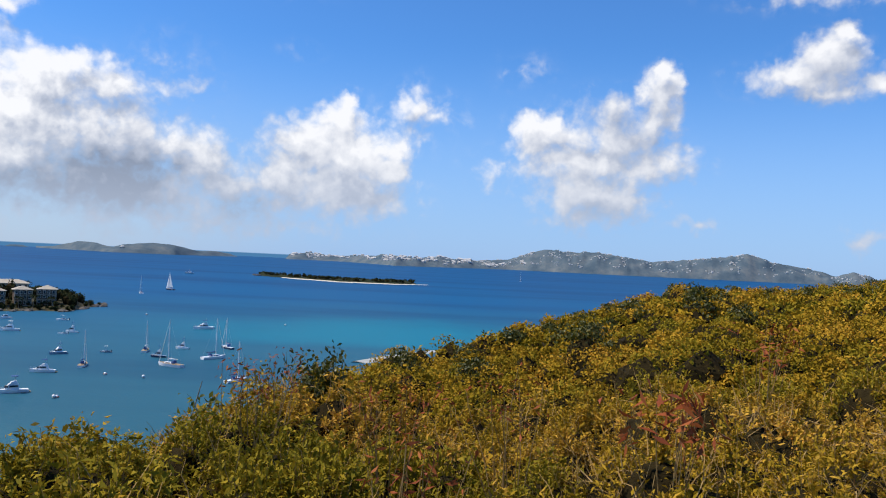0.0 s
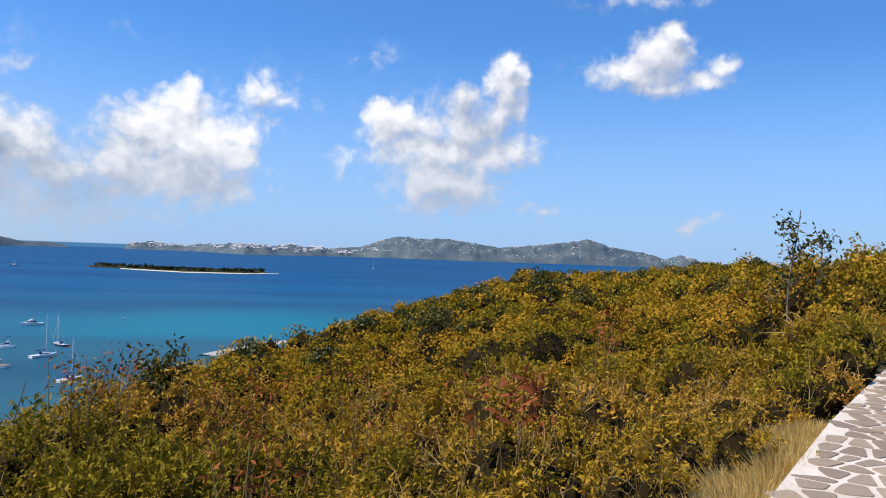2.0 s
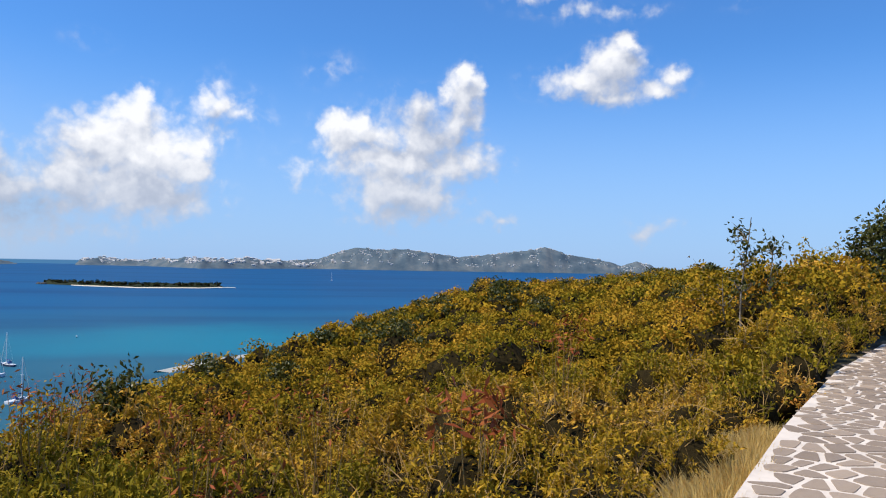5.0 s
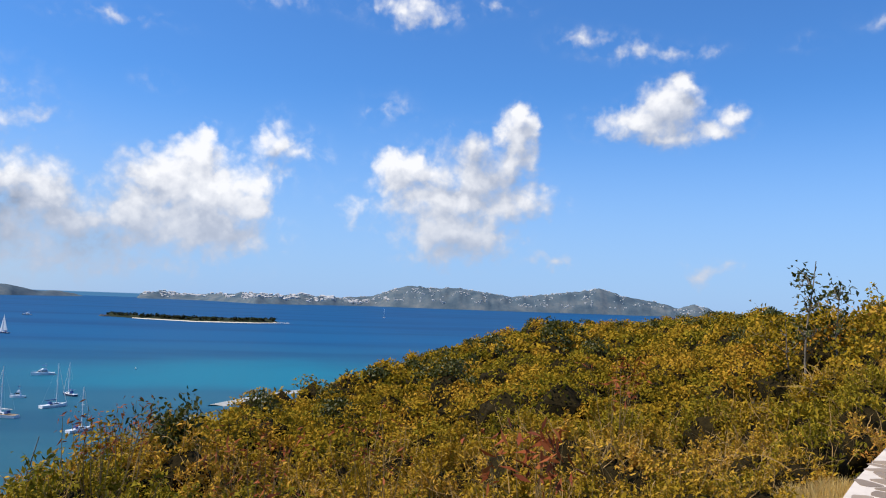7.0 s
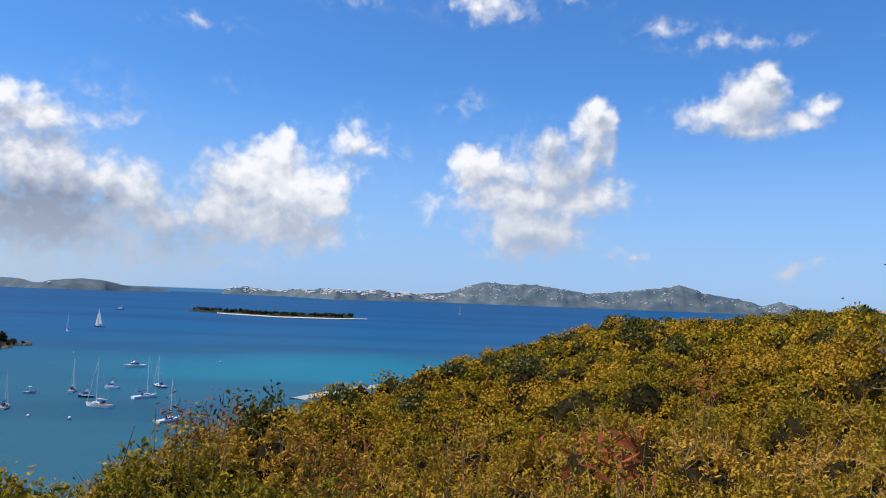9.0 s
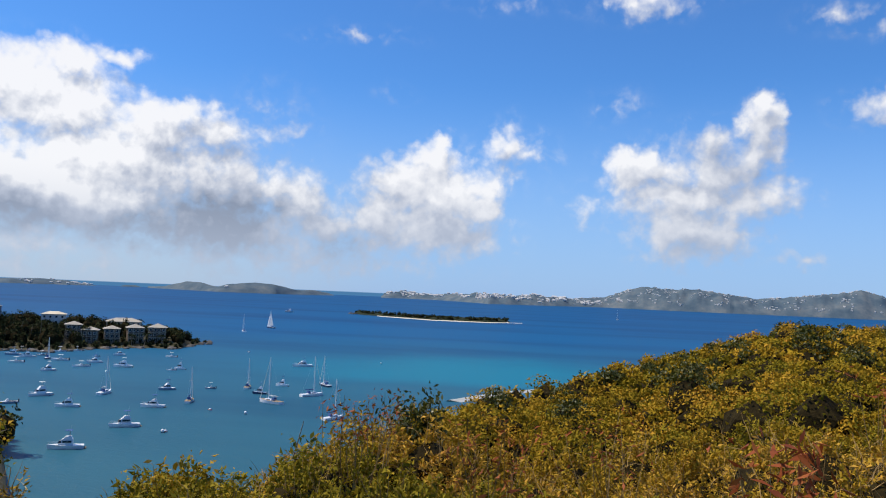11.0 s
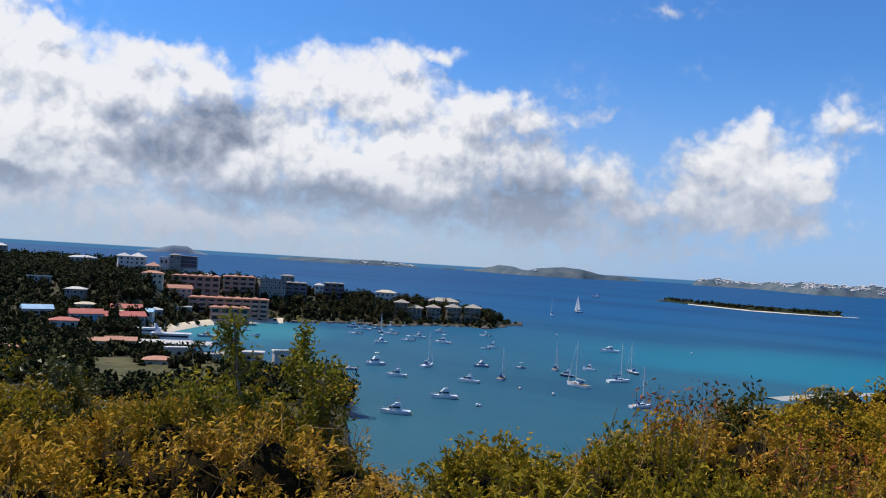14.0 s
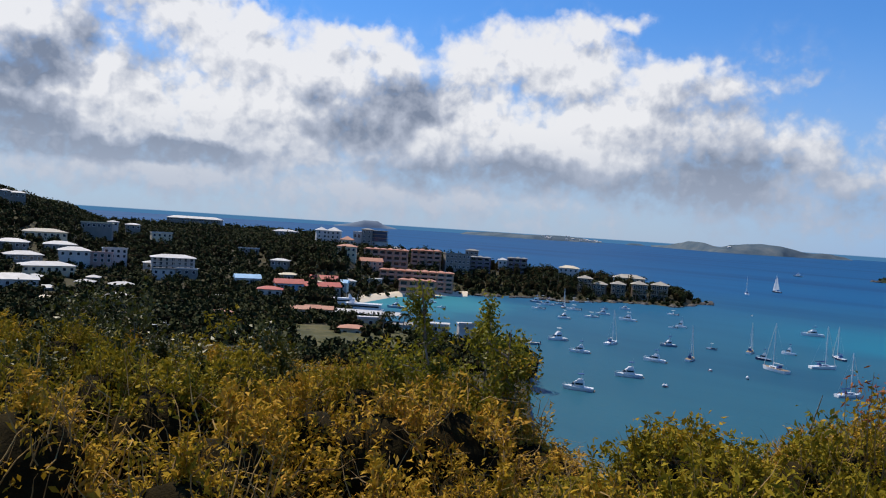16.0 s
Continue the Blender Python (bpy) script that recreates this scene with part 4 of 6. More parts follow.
# the saplings before the harbour, the bushy top on the brow, and the trees by the walk:
# kind, degrees left, distance, height of the top over the eye, spread, leaves, leaf length, foliage, lean, bare share, limbs, label
SAPLING = "slender sapling with sparse bright green leaves"
OPEN_TREE = "small tree with thin open crown over scrub"
CROWN = "leafy tree crown over dry scrub"
WALK_TREE = "bushy small tree beside the paved walk"
TREES = [
    ("sapling", 41.7, 12.0, -0.78, 0.40, 1300, 0.075, BRIGHT_LEAF, 0.02, 0.55, 10, SAPLING),
    ("sapling", 39.3, 11.8, -0.98, 0.72, 4200, 0.072, BRIGHT_LEAF, 0.05, 0.45, 15, SAPLING),
    ("sapling", 37.0, 11.6, -1.38, 0.45, 1100, 0.075, BRIGHT_LEAF, 0.05, 0.6, 11, SAPLING),
    ("small_tree", 38.2, 11.0, -1.65, 0.42, 500, 0.08, LEAF, 0.02, 0.2, 11, CROWN),
    ("small_tree", 9.9, 14.5, -1.75, 0.85, 1900, 0.12, DARK_LEAF, 0.03, 0.2, 14, "small dark green tree rising over dry scrub"),
    ("small_tree", 13.2, 13.0, -1.95, 0.6, 700, 0.10, LEAF, 0.03, 0.3, 10, CROWN),
    ("small_tree", 18.6, 11.0, -1.72, 0.5, 220, 0.10, BRIGHT_LEAF, 0.12, 0.3, 9, "thin half-bare small tree"),
    ("small_tree", -35.0, 19.0, 1.24, 0.45, 240, 0.13, DARK_LEAF, 0.02, 0.6, 9, OPEN_TREE),
    ("small_tree", -36.6, 19.5, 0.85, 0.5, 260, 0.13, DARK_LEAF, 0.02, 0.5, 9, OPEN_TREE),
    ("small_tree", -34.0, 20.0, 0.30, 0.8, 700, 0.12, LEAF, 0.03, 0.3, 12, WALK_TREE),
    ("small_tree", -36.8, 22.0, 0.35, 1.0, 1000, 0.13, LEAF, 0.03, 0.2, 13, WALK_TREE),
    ("small_tree", -39.0, 22.0, 0.45, 0.9, 900, 0.13, LEAF, 0.03, 0.2, 12, WALK_TREE),
    ("small_tree", -40.3, 23.5, 0.85, 0.75, 950, 0.12, GREEN_LEAF, 0.0, 0.2, 12, WALK_TREE),
    ("small_tree", -41.8, 25.0, 0.55, 0.9, 950, 0.13, LEAF, 0.0, 0.2, 12, WALK_TREE),
    ("small_tree", -45.6, 26.0, 0.75, 1.0, 1100, 0.13, GREEN_LEAF, 0.0, 0.2, 12, WALK_TREE),
    ("small_tree", -44.2, 24.0, 1.75, 1.0, 2000, 0.14, DARK_LEAF, -0.10, 0.7, 12, "leaning small tree with pale bare trunk beside the walk"),
    ("small_tree", 63.3, 15.0, -1.35, 0.9, 1100, 0.10, DARK_LEAF, 0.0, 0.25, 12, CROWN),
    ("small_tree", 66.5, 16.0, -1.50, 0.9, 1100, 0.10, DARK_LEAF, 0.0, 0.25, 12, CROWN),
    ("small_tree", 71.5, 16.0, -1.60, 0.9, 1100, 0.10, LEAF, 0.0, 0.25, 12, CROWN),
    ("small_tree", 59.6, 15.0, -1.75, 0.8, 1000, 0.10, GREEN_LEAF, 0.0, 0.25, 12, CROWN),
    ("small_tree", 55.4, 14.0, -1.70, 0.9, 1200, 0.11, DARK_LEAF, 0.0, 0.25, 12, CROWN),
    ("small_tree", 46.8, 13.0, -1.90, 0.8, 1100, 0.10, BRIGHT_LEAF, 0.0, 0.25, 12, CROWN),
    ("small_tree", 44.0, 13.0, -1.85, 0.7, 900, 0.10, GREEN_LEAF, 0.0, 0.25, 12, CROWN),
    ("small_tree", 27.6, 10.0, -2.12, 0.8, 1500, 0.09, GREEN_LEAF, 0.0, 0.2, 12, "leafy green tree crown over the water"),
    ("small_tree", 25.0, 9.6, -2.02, 0.75, 1400, 0.09, LEAF, 0.0, 0.2, 11, "leafy green tree crown over the water"),
]
for i, (name, az, r, up, wide, leaves, leaf, foliage, lean, bare, limbs, label) in enumerate(TREES):
    x, y = spot(az, r)
    tree(name, 400 + i, x, y, EYE + up - land_z(x, y), wide, leaves, leaf, foliage, label, lean, bare, limbs=limbs)


def dead_plant(seed, az, r, up, size):
    """A tuft of hanging rust-red leaves on bare stalks. up: degrees at which its head stands from the eye."""
    rng = np.random.default_rng(seed)
    root = new("dead_plant")
    x, y = spot(az, r)
    ground = land_z(x, y)
    tall = EYE + r * math.tan(radians(up)) - ground + 0.1
    stalks, at, along = [], [], []
    for _ in range(10):
        a = rng.uniform(0, 2 * math.pi)
        path = limb(rng, (0, 0, -0.1), (math.cos(a) * 0.2 * size, math.sin(a) * 0.2 * size, 1), tall * rng.uniform(0.92, 1.06), 0.1, 8, 0.07)
        stalks.append(tube(path, [0.014 - 0.0014 * k for k in range(9)], 4))
        for _ in range(9):
            at.append(np.array(path[rng.integers(7, 9)]) + rng.normal(size=3) * 0.14 * size)
            along.append(rng.normal(size=3) * (1, 1, 0.5) + (0, 0, -0.5))
    v, f = merge(stalks)
    link("branchwork", v, f, TWIG, root)
    n = len(at)
    s = size * rng.uniform(0.16, 0.36, n)
    quads("foliage", leaf_cards(rng, np.array(at), np.array(along), s, s * 0.24), RED_LEAF, root)
    root.location = (x, y, ground)
    return tagged(root, label="tuft of rust-red dead leaves in scrub", category="dead plant", group="dead plants")


for i, (az, r, up, size) in enumerate([(-17.0, 8.2, -8.9, 0.75), (3.0, 9.5, -9.3, 0.42), (13.4, 10.5, -7.9, 0.34), (-5.5, 9.5, -8.5, 0.38), (-22.6, 15.0, -3.7, 0.6), (2.5, 6.0, -14.2, 0.4), (11.8, 11.5, -7.7, 0.34)]):
    dead_plant(60 + i, az, r, up, size)


def grass_tuft(seed):
    rng = np.random.default_rng(seed)
    root = new("grass_tuft")
    n = 420
    a = rng.uniform(0, 2 * math.pi, n)
    q = rng.uniform(0, 1, n) ** 0.5 * 0.22
    at = np.stack([np.cos(a) * q, np.sin(a) * q, np.full(n, -0.03)], 1)
    along = np.stack([np.cos(a) * q * 2.2, np.sin(a) * q * 2.2, np.ones(n)], 1) + rng.normal(size=(n, 3)) * 0.3
    quads("grass", leaf_cards(rng, at, along, rng.uniform(0.2, 0.42, n), np.full(n, 0.012)), STRAW, root)
    return tagged(root, label="tuft of dry blond grass beside the walk", category="grass", group="grass tufts")


tufts = [grass_tuft(70 + i) for i in range(3)]
rng = np.random.default_rng(8)
first = set()
for i in range(46):
    t = rng.uniform(0.2, 1.0)
    off = 0.1 + 0.55 * rng.uniform() ** 1.6
    px, py = 2.2 + 3.6 * t, 3.7 + 3.7 * t
    x, y = px - off * 0.72, py + off * 0.69
    k = i % 3
    ob = tufts[k] if k not in first else copy_thing(tufts[k], Matrix.Identity(4))
    first.add(k)
    s = rng.uniform(0.5, 0.9)
    ob.matrix_basis = pose(x, y, land_z(x, y), 0, 0, rng.uniform(0, 360)) @ Matrix.Diagonal((s * 1.25, s * 1.25, s, 1))

# ---- the harbour town ----
# footprint centre x, y, base height, width, height to the roof's top, roof and wall colour
HIPS_A = [
    (-321.2, 108.3, 6, 17.7, 5.5, "white", "white"),
    (-368.3, 128.1, 12.9, 14.7, 4.2, "white", "grey"),
    (-348.2, 130.8, 9.8, 20.5, 4.2, "white", "cream"),
    (-386.9, 129.5, 17.4, 13.6, 4.2, "white", "grey"),
    (-413.5, 153.4, 21.5, 19.8, 4.2, "sand", "cream"),
    (-391.3, 152.5, 16.5, 14, 4.2, "white", "grey"),
    (-369.5, 150.6, 13.1, 13, 6.2, "white", "white"),
    (-726.7, 415.4, 26.2, 53.4, 6.9, "white", "grey"),
    (-340.9, 245.4, 12.9, 9.1, 4.4, "white", "grey"),
    (-277.2, 195.2, 4.8, 9.8, 4.9, "red", "white"),
    (-316.4, 233.2, 7.8, 8.5, 4.2, "cream", "grey"),
    (-346.9, 296, 18.2, 10.9, 7.6, "orange", "cream"),
]
HIPS_B = [
    (-261.7, 472.3, 7.9, 20.4, 7.6, "sand", "cream"),
    (-291.2, 444, 11.1, 13.1, 7.8, "cream", "white"),
    (-307.6, 263.5, 5.4, 8.8, 4.2, "white", "grey"),
    (-317.5, 149.5, 3.9, 9.2, 4.2, "white", "cream"),
    (-296.4, 138.2, 1.8, 8.1, 4.2, "white", "white"),
    (-317.4, 119.2, 3, 8.8, 4.2, "white", "grey"),
    (-326, 137.9, 4.2, 6.7, 4.2, "white", "cream"),
    (-335.7, 121.5, 5.6, 6.2, 4.2, "white", "grey"),
    (-297.6, 111.9, 1.4, 4.6, 4.2, "cream", "grey"),
    (-335.8, 145.5, 5.1, 4.8, 4.2, "white", "grey"),
    (-491.9, 237, 24.4, 8.7, 4.2, "white", "grey"),
    (-499.7, 227.4, 25.4, 6.4, 4.2, "white", "white"),
]
HIPS_C = [
    (-521.8, 379.2, 24.6, 18.7, 4.2, "white", "white"),
    (-406.6, 364.5, 21, 7.1, 13.9, "grey", "grey"),
    (-486, 164.4, 39.9, 8.9, 4.2, "white", "grey"),
    (-479.4, 155.6, 40.6, 5.1, 4.2, "white", "grey"),
    (-392.6, 379.4, 18.9, 6.3, 4.2, "white", "grey"),
    (-349.8, 411.4, 13.7, 8.6, 11.6, "grey", "grey"),
    (-344.9, 415.5, 13, 6.3, 5.1, "white", "white"),
    (-360.7, 184.2, 9.7, 7, 4.2, "white", "white"),
    (-281.2, 172.7, 1.9, 6.2, 4.2, "white", "grey"),
    (-241.6, 151.1, 1.6, 5, 4.2, "orange", "cream"),
    (-291.4, 231.2, 6.2, 5.9, 4.2, "cream", "white"),
]
FLATS = [
    (-368, 161.7, 12.3, 11.7, 5, "pink", "pink"),
    (-379, 174, 13.5, 10.9, 5.3, "white", "white"),
    (-441.4, 230.5, 21, 11.6, 4.2, "white", "cream"),
    (-453.9, 197.5, 24.9, 16.5, 4.2, "cream", "grey"),
    (-387.7, 256.7, 15.9, 11.5, 4.2, "white", "grey"),
    (-337.8, 382.1, 8.9, 16.3, 13.8, "grey", "grey"),
    (-325, 293.7, 3.9, 15.9, 4.2, "white", "white"),
    (-332, 187, 8.5, 9.4, 4.2, "white", "grey"),
    (-336.7, 178.3, 8.1, 9.9, 4.2, "grey", "white"),
]
VERANDAS = [
    (-348.2, 188.5, 10.5, 19.5, 7.4, "white", "white"),
]
GABLES = [
    (-312.7, 207.1, 7.4, 11.4, 4.2, "pale_blue", "white"),
    (-289.6, 213.8, 6.3, 12.5, 5.2, "red", "pale_blue"),
    (-287.6, 231.1, 5.9, 16.6, 4.2, "red", "grey"),
    (-299, 250.4, 6, 10.2, 4.2, "pale_blue", "white"),
    (-301, 243.2, 7.8, 12.9, 4.2, "red", "cream"),
    (-238.5, 182, 2.2, 6.5, 4.2, "orange", "cream"),
    (-238, 187.5, 2.3, 5.3, 4.2, "orange", "cream"),
    (-235.2, 191.1, 2.1, 6.2, 4.2, "orange", "cream"),
    (-344.2, 312.7, 11.2, 12.8, 7.1, "orange", "salmon"),
]
TOWERS = [
    (-419.9, 334.8, 23.8, 7.4, 10, "white", "white"),
    (-433.1, 356.5, 22.9, 9.8, 11.2, "white", "white"),
    (-399.4, 340.7, 22.2, 8.4, 6.8, "orange", "cream"),
    (-331.3, 422.6, 12, 5.8, 8.9, "white", "white"),
]
GLASS = [
    (-409.3, 370.4, 20.6, 24, 12.8, "white", "white"),
]
CONDOS = [
    (-355.6, 335.7, 12.7, 27, 11.5, "orange", "salmon"),
    (-352.6, 368.5, 11.3, 19.2, 13.1, "orange", "salmon"),
    (-318.7, 326.1, 1.8, 43, 12, "orange", "salmon"),
    (-333.7, 401.4, 10.2, 13.6, 11.7, "grey", "mauve"),
    (-325.1, 431.2, 11.8, 13.3, 10.5, "grey", "mauve"),
]
VILLAS = [
    (-267.4, 427.2, 4.3, 10.6, 10.3, "sand", "brown"),
    (-258.1, 429.4, 2.4, 10.5, 9.4, "sand", "brown"),
    (-251.2, 440.4, 2.1, 10.7, 10.3, "sand", "brown"),
    (-241.3, 449.3, 2.2, 11.5, 11.1, "sand", "brown"),
    (-231.3, 457.9, 2.7, 12.6, 11.1, "sand", "brown"),
]
PAINT = {
    "white": (0.52, 0.50, 0.47), "grey": (0.23, 0.215, 0.19), "cream": (0.62, 0.52, 0.36), "sand": (0.40, 0.35, 0.27), "pink": (0.46, 0.30, 0.26),
    "pale_blue": (0.28, 0.48, 0.66), "red": (0.42, 0.09, 0.06), "orange": (0.44, 0.19, 0.11), "salmon": (0.58, 0.35, 0.25), "mauve": (0.20, 0.17, 0.28),
    "brown": (0.11, 0.075, 0.05),
}
GLASS_DARK = plain("window_glass", (0.02, 0.026, 0.034), 0.12, spec=0.6)
FRAME_WHITE = plain("window_frame_paint", (0.62, 0.62, 0.60), 0.5)


def wall_paint(c):
    return plain("wall_" + c, PAINT[c], 0.85, vary=0.18, own=0.1)


def roof_paint(c):
    return plain("roof_" + c, PAINT[c], 0.6, vary=0.22, own=0.1)


def box(x0, y0, z0, x1, y1, z1):
    v = [(x, y, z) for z in (z0, z1) for y in (y0, y1) for x in (x0, x1)]
    f = [(0, 2, 3, 1), (4, 5, 7, 6), (0, 1, 5, 4), (1, 3, 7, 5), (3, 2, 6, 7), (2, 0, 4, 6)]
    return v, f


def piece(name, v, f, mat, parent, **tags):
    return link(name, v, f, mat, parent, **tags)


WINDOW_MESHES = {}


def window_piece(parent, x, z, w, h, y):
    """A window: a frame with a sill that stands proud of the wall, and a pane set back in it; alike ones share their meshes."""
    key = (round(w, 1), round(h, 1))
    if key not in WINDOW_MESHES:
        a, b, t = key[0] / 2, key[1] / 2, 0.13
        ring = [(-a, -b), (a, -b), (a, b), (-a, b)]
        wide = [(-a - t, -b - t), (a + t, -b - t), (a + t, b + t), (-a - t, b + t)]
        v = [(p, -0.08, q) for p, q in wide] + [(p, -0.08, q) for p, q in ring] + [(p, 0.03, q) for p, q in wide] + [(p, -0.01, q) for p, q in ring]
        v[0], v[1] = (v[0][0], -0.16, v[0][2]), (v[1][0], -0.16, v[1][2])
        f = []
        for k in range(4):
            m = (k + 1) % 4
            f += [(k, m, 4 + m, 4 + k), (k, 8 + k, 8 + m, m), (4 + k, 4 + m, 12 + m, 12 + k)]
        frame_mesh = bpy.data.meshes.new("window")
        frame_mesh.from_pydata(v, [], f)
        frame_mesh.materials.append(FRAME_WHITE)
        pane_mesh = bpy.data.meshes.new("pane")
        pane_mesh.from_pydata(*[box(-a, -0.02, -b, a, 0.02, b)[0], [], box(0, 0, 0, 1, 1, 1)[1]])
        pane_mesh.materials.append(GLASS_DARK)
        WINDOW_MESHES[key] = (frame_mesh, pane_mesh)
    frame_mesh, pane_mesh = WINDOW_MESHES[key]
    ob = new("window", frame_mesh)
    ob.parent = parent
    ob.location = (x, y - 0.025, z)
    pane = new("pane", pane_mesh)
    pane.parent = ob
    return ob


def window_rows(parent, w, y, z0, floors, storey, every=3.0, size=(1.2, 1.3)):
    n = max(1, int(w / every))
    for fl in range(floors):
        for i in range(n):
            window_piece(parent, -w / 2 + w * (i + 0.5) / n, z0 + storey * fl + storey * 0.52, *size, y)


def hip_roof(w, d, z0, rise, over=0.6, ridge=None, thick=0.18):
    a, b = w / 2 + over, d / 2 + over
    r = max(a - b, 0.0) if ridge is None else ridge
    v = [(-a, -b, z0), (a, -b, z0), (a, b, z0), (-a, b, z0), (-a, -b, z0 + thick), (a, -b, z0 + thick), (a, b, z0 + thick), (-a, b, z0 + thick), (-r, 0, z0 + rise), (r, 0, z0 + rise)]
    f = [(0, 3, 2, 1), (0, 1, 5, 4), (1, 2, 6, 5), (2, 3, 7, 6), (3, 0, 4, 7), (4, 5, 9, 8), (5, 6, 9), (6, 7, 8, 9), (7, 4, 8)]
    return v, f


def gable_roof(w, d, z0, rise, over=0.5, thick=0.15):
    a, b = w / 2 + over, d / 2 + over
    v = [(-a, -b, z0), (a, -b, z0), (a, b, z0), (-a, b, z0), (-a, -b, z0 + thick), (a, -b, z0 + thick), (a, b, z0 + thick), (-a, b, z0 + thick), (-a, 0, z0 + rise), (a, 0, z0 + rise)]
    f = [(0, 3, 2, 1), (0, 1, 5, 4), (1, 2, 6, 9, 5), (2, 3, 7, 6), (3, 0, 4, 8, 7), (4, 5, 9, 8), (6, 7, 8, 9)]
    return v, f


FOOTPRINTS = []


def standing(name, x, y, z, w, d, turn=0.0, label="", category="house"):
    root = new(name)
    root.matrix_basis = pose(x, y, z, 0, 0, polar(x, y)[0] + turn)
    FOOTPRINTS.append((x, y, max(w, d) * 0.62 + 1.0))
    return tagged(root, label=label, category=category)


WORDS = {"white": "white", "grey": "grey", "cream": "cream", "sand": "sand-coloured", "pink": "pink", "pale_blue": "pale blue", "red": "red", "orange": "orange", "salmon": "salmon", "mauve": "dusky mauve", "brown": "brown"}
rng = random.Random(17)


def house(kind, x, y, z, w, h, rc, wc):
    if kind == "villa":
        w *= 0.78
    d = min(max(w * 0.62, 5.0), 11.0)
    name = {"hip": "house", "gable": "house", "flat": "flat_roofed_house", "tower": "tower_house", "villa": "villa"}[kind]
    shape = {"hip": "hipped", "gable": "gabled", "flat": "flat", "tower": "pyramid", "villa": "pyramid"}[kind]
    root = standing(name, x, y, z, w, d, rng.uniform(-12, 12), f"{WORDS[wc]} house with {WORDS[rc]} {shape} roof among trees")
    if kind == "tower":
        d = w
    rise = {"hip": min(0.22 * d, h * 0.4), "gable": min(0.26 * d, h * 0.45), "flat": 0.5, "tower": w * 0.3, "villa": w * 0.26}[kind]
    top = h - rise
    v, f = box(-w / 2, -d / 2, -6.0, w / 2, d / 2, top)
    piece("wall", v, f, wall_paint(wc), root)
    if kind == "flat":
        v, f = merge([box(-w / 2 - 0.3, -d / 2 - 0.3, top + 0.003, w / 2 + 0.3, d / 2 + 0.3, top + 0.3), box(-w / 2 - 0.3, -d / 2 - 0.3, top + 0.3, w / 2 + 0.3, -d / 2 - 0.05, top + 0.7)])
    elif kind == "gable":
        v, f = gable_roof(w, d, top + 0.003, rise)
    else:
        v, f = hip_roof(w, d, top + 0.003, rise, 0.9 if kind == "villa" else 0.6, ridge=0.0 if kind in ("tower", "villa") else None)
    piece("roof", v, f, roof_paint(rc), root)
    floors = max(1, round(top / 3.0))
    if kind == "villa":                        # open galleries under the pyramid roof
        for fl in range(floors):
            zz = top * (fl + 1) / floors - 0.1
            piece("gallery", *box(-w / 2 - 0.2, -d / 2 - 1.5, zz - top / floors - 0.1, w / 2 + 0.2, -d / 2 - 0.003, zz - top / floors + 0.1), wall_paint("sand"), root)
            for i in range(4):
                px = -w / 2 + w * i / 3
                piece("post", *box(px - 0.12, -d / 2 - 1.45, zz - top / floors + 0.103, px + 0.12, -d / 2 - 1.2, zz), wall_paint("sand"), root)
    window_rows(root, w, -d / 2, 0.0 if floors > 1 else top - 2.8, floors, top / floors if floors > 1 else 2.8, 2.7 if kind != "villa" else 2.2)
    return root


HOUSES = {"hip": HIPS_A + HIPS_B + HIPS_C, "gable": GABLES, "flat": FLATS, "tower": TOWERS, "villa": VILLAS}
for kind, rows in HOUSES.items():
    for row in rows:
        house(kind, *row)
for row in [(-179, 192, 2.0, 11.5, 5.2, "white", "white"), (-170, 199, 2.0, 5.0, 6.0, "white", "white"), (-203, 186, 2.2, 9.0, 4.2, "white", "cream"), (-192, 168, 2.2, 8.0, 3.8, "orange", "cream")]:
    house("flat" if row[5] == "white" else "hip", *row)


def condo(x, y, z, w, h, rc, wc, d=10.0):
    """A holiday block: balcony slabs, parapets and party walls before dark recesses, under hipped roofs."""
    root = standing("apartment_block", x, y, z, w, d, rng.uniform(-4, 4), f"{WORDS[wc]} terraced apartment block with {WORDS[rc]} roof tiles", "apartment building")
    rise = 1.5
    top = h - rise
    floors = max(2, round(top / 2.9))
    st = top / floors
    bays = max(2, round(w / 4.6))
    piece("wall", *box(-w / 2, -d / 2 + 1.9, -6.0, w / 2, d / 2, top), wall_paint(wc), root)
    for i in range(bays + 1):
        px = -w / 2 + w * i / bays
        piece("party_wall", *box(px - 0.16, -d / 2, -6.0, px + 0.16, -d / 2 + 1.897, top), wall_paint(wc), root)
    for fl in range(floors):
        zz = st * fl
        piece("balcony_slab", *box(-w / 2 - 0.2, -d / 2 - 0.25, zz - 0.12, w / 2 + 0.2, -d / 2 + 1.894, zz + 0.12), wall_paint(wc), root)
        for i in range(bays):
            a, b = -w / 2 + w * i / bays + 0.2, -w / 2 + w * (i + 1) / bays - 0.2
            piece("parapet", *box(a, -d / 2 - 0.2, zz + 0.123, b, -d / 2 - 0.05, zz + 1.0), wall_paint("pink" if wc == "salmon" else "grey"), root)
            window_piece(root, (a + b) / 2, zz + st * 0.47, (b - a) * 0.7, st * 0.66, -d / 2 + 1.9)
    piece("roof_slab", *box(-w / 2 - 0.5, -d / 2 - 0.7, top + 0.003, w / 2 + 0.5, d / 2 + 0.4, top + 0.22), roof_paint(rc), root)
    for i in range(bays):
        c = -w / 2 + w * (i + 0.5) / bays
        deep = d - 0.8 - 2.2 * (i % 2)
        v, f = hip_roof(w / bays - 0.9, deep, top + 0.225, rise - 0.75 + 0.4 * (i % 2), 0.4)
        piece("roof", [(a + c, b, e) for a, b, e in v], f, roof_paint(rc), root)
    return root


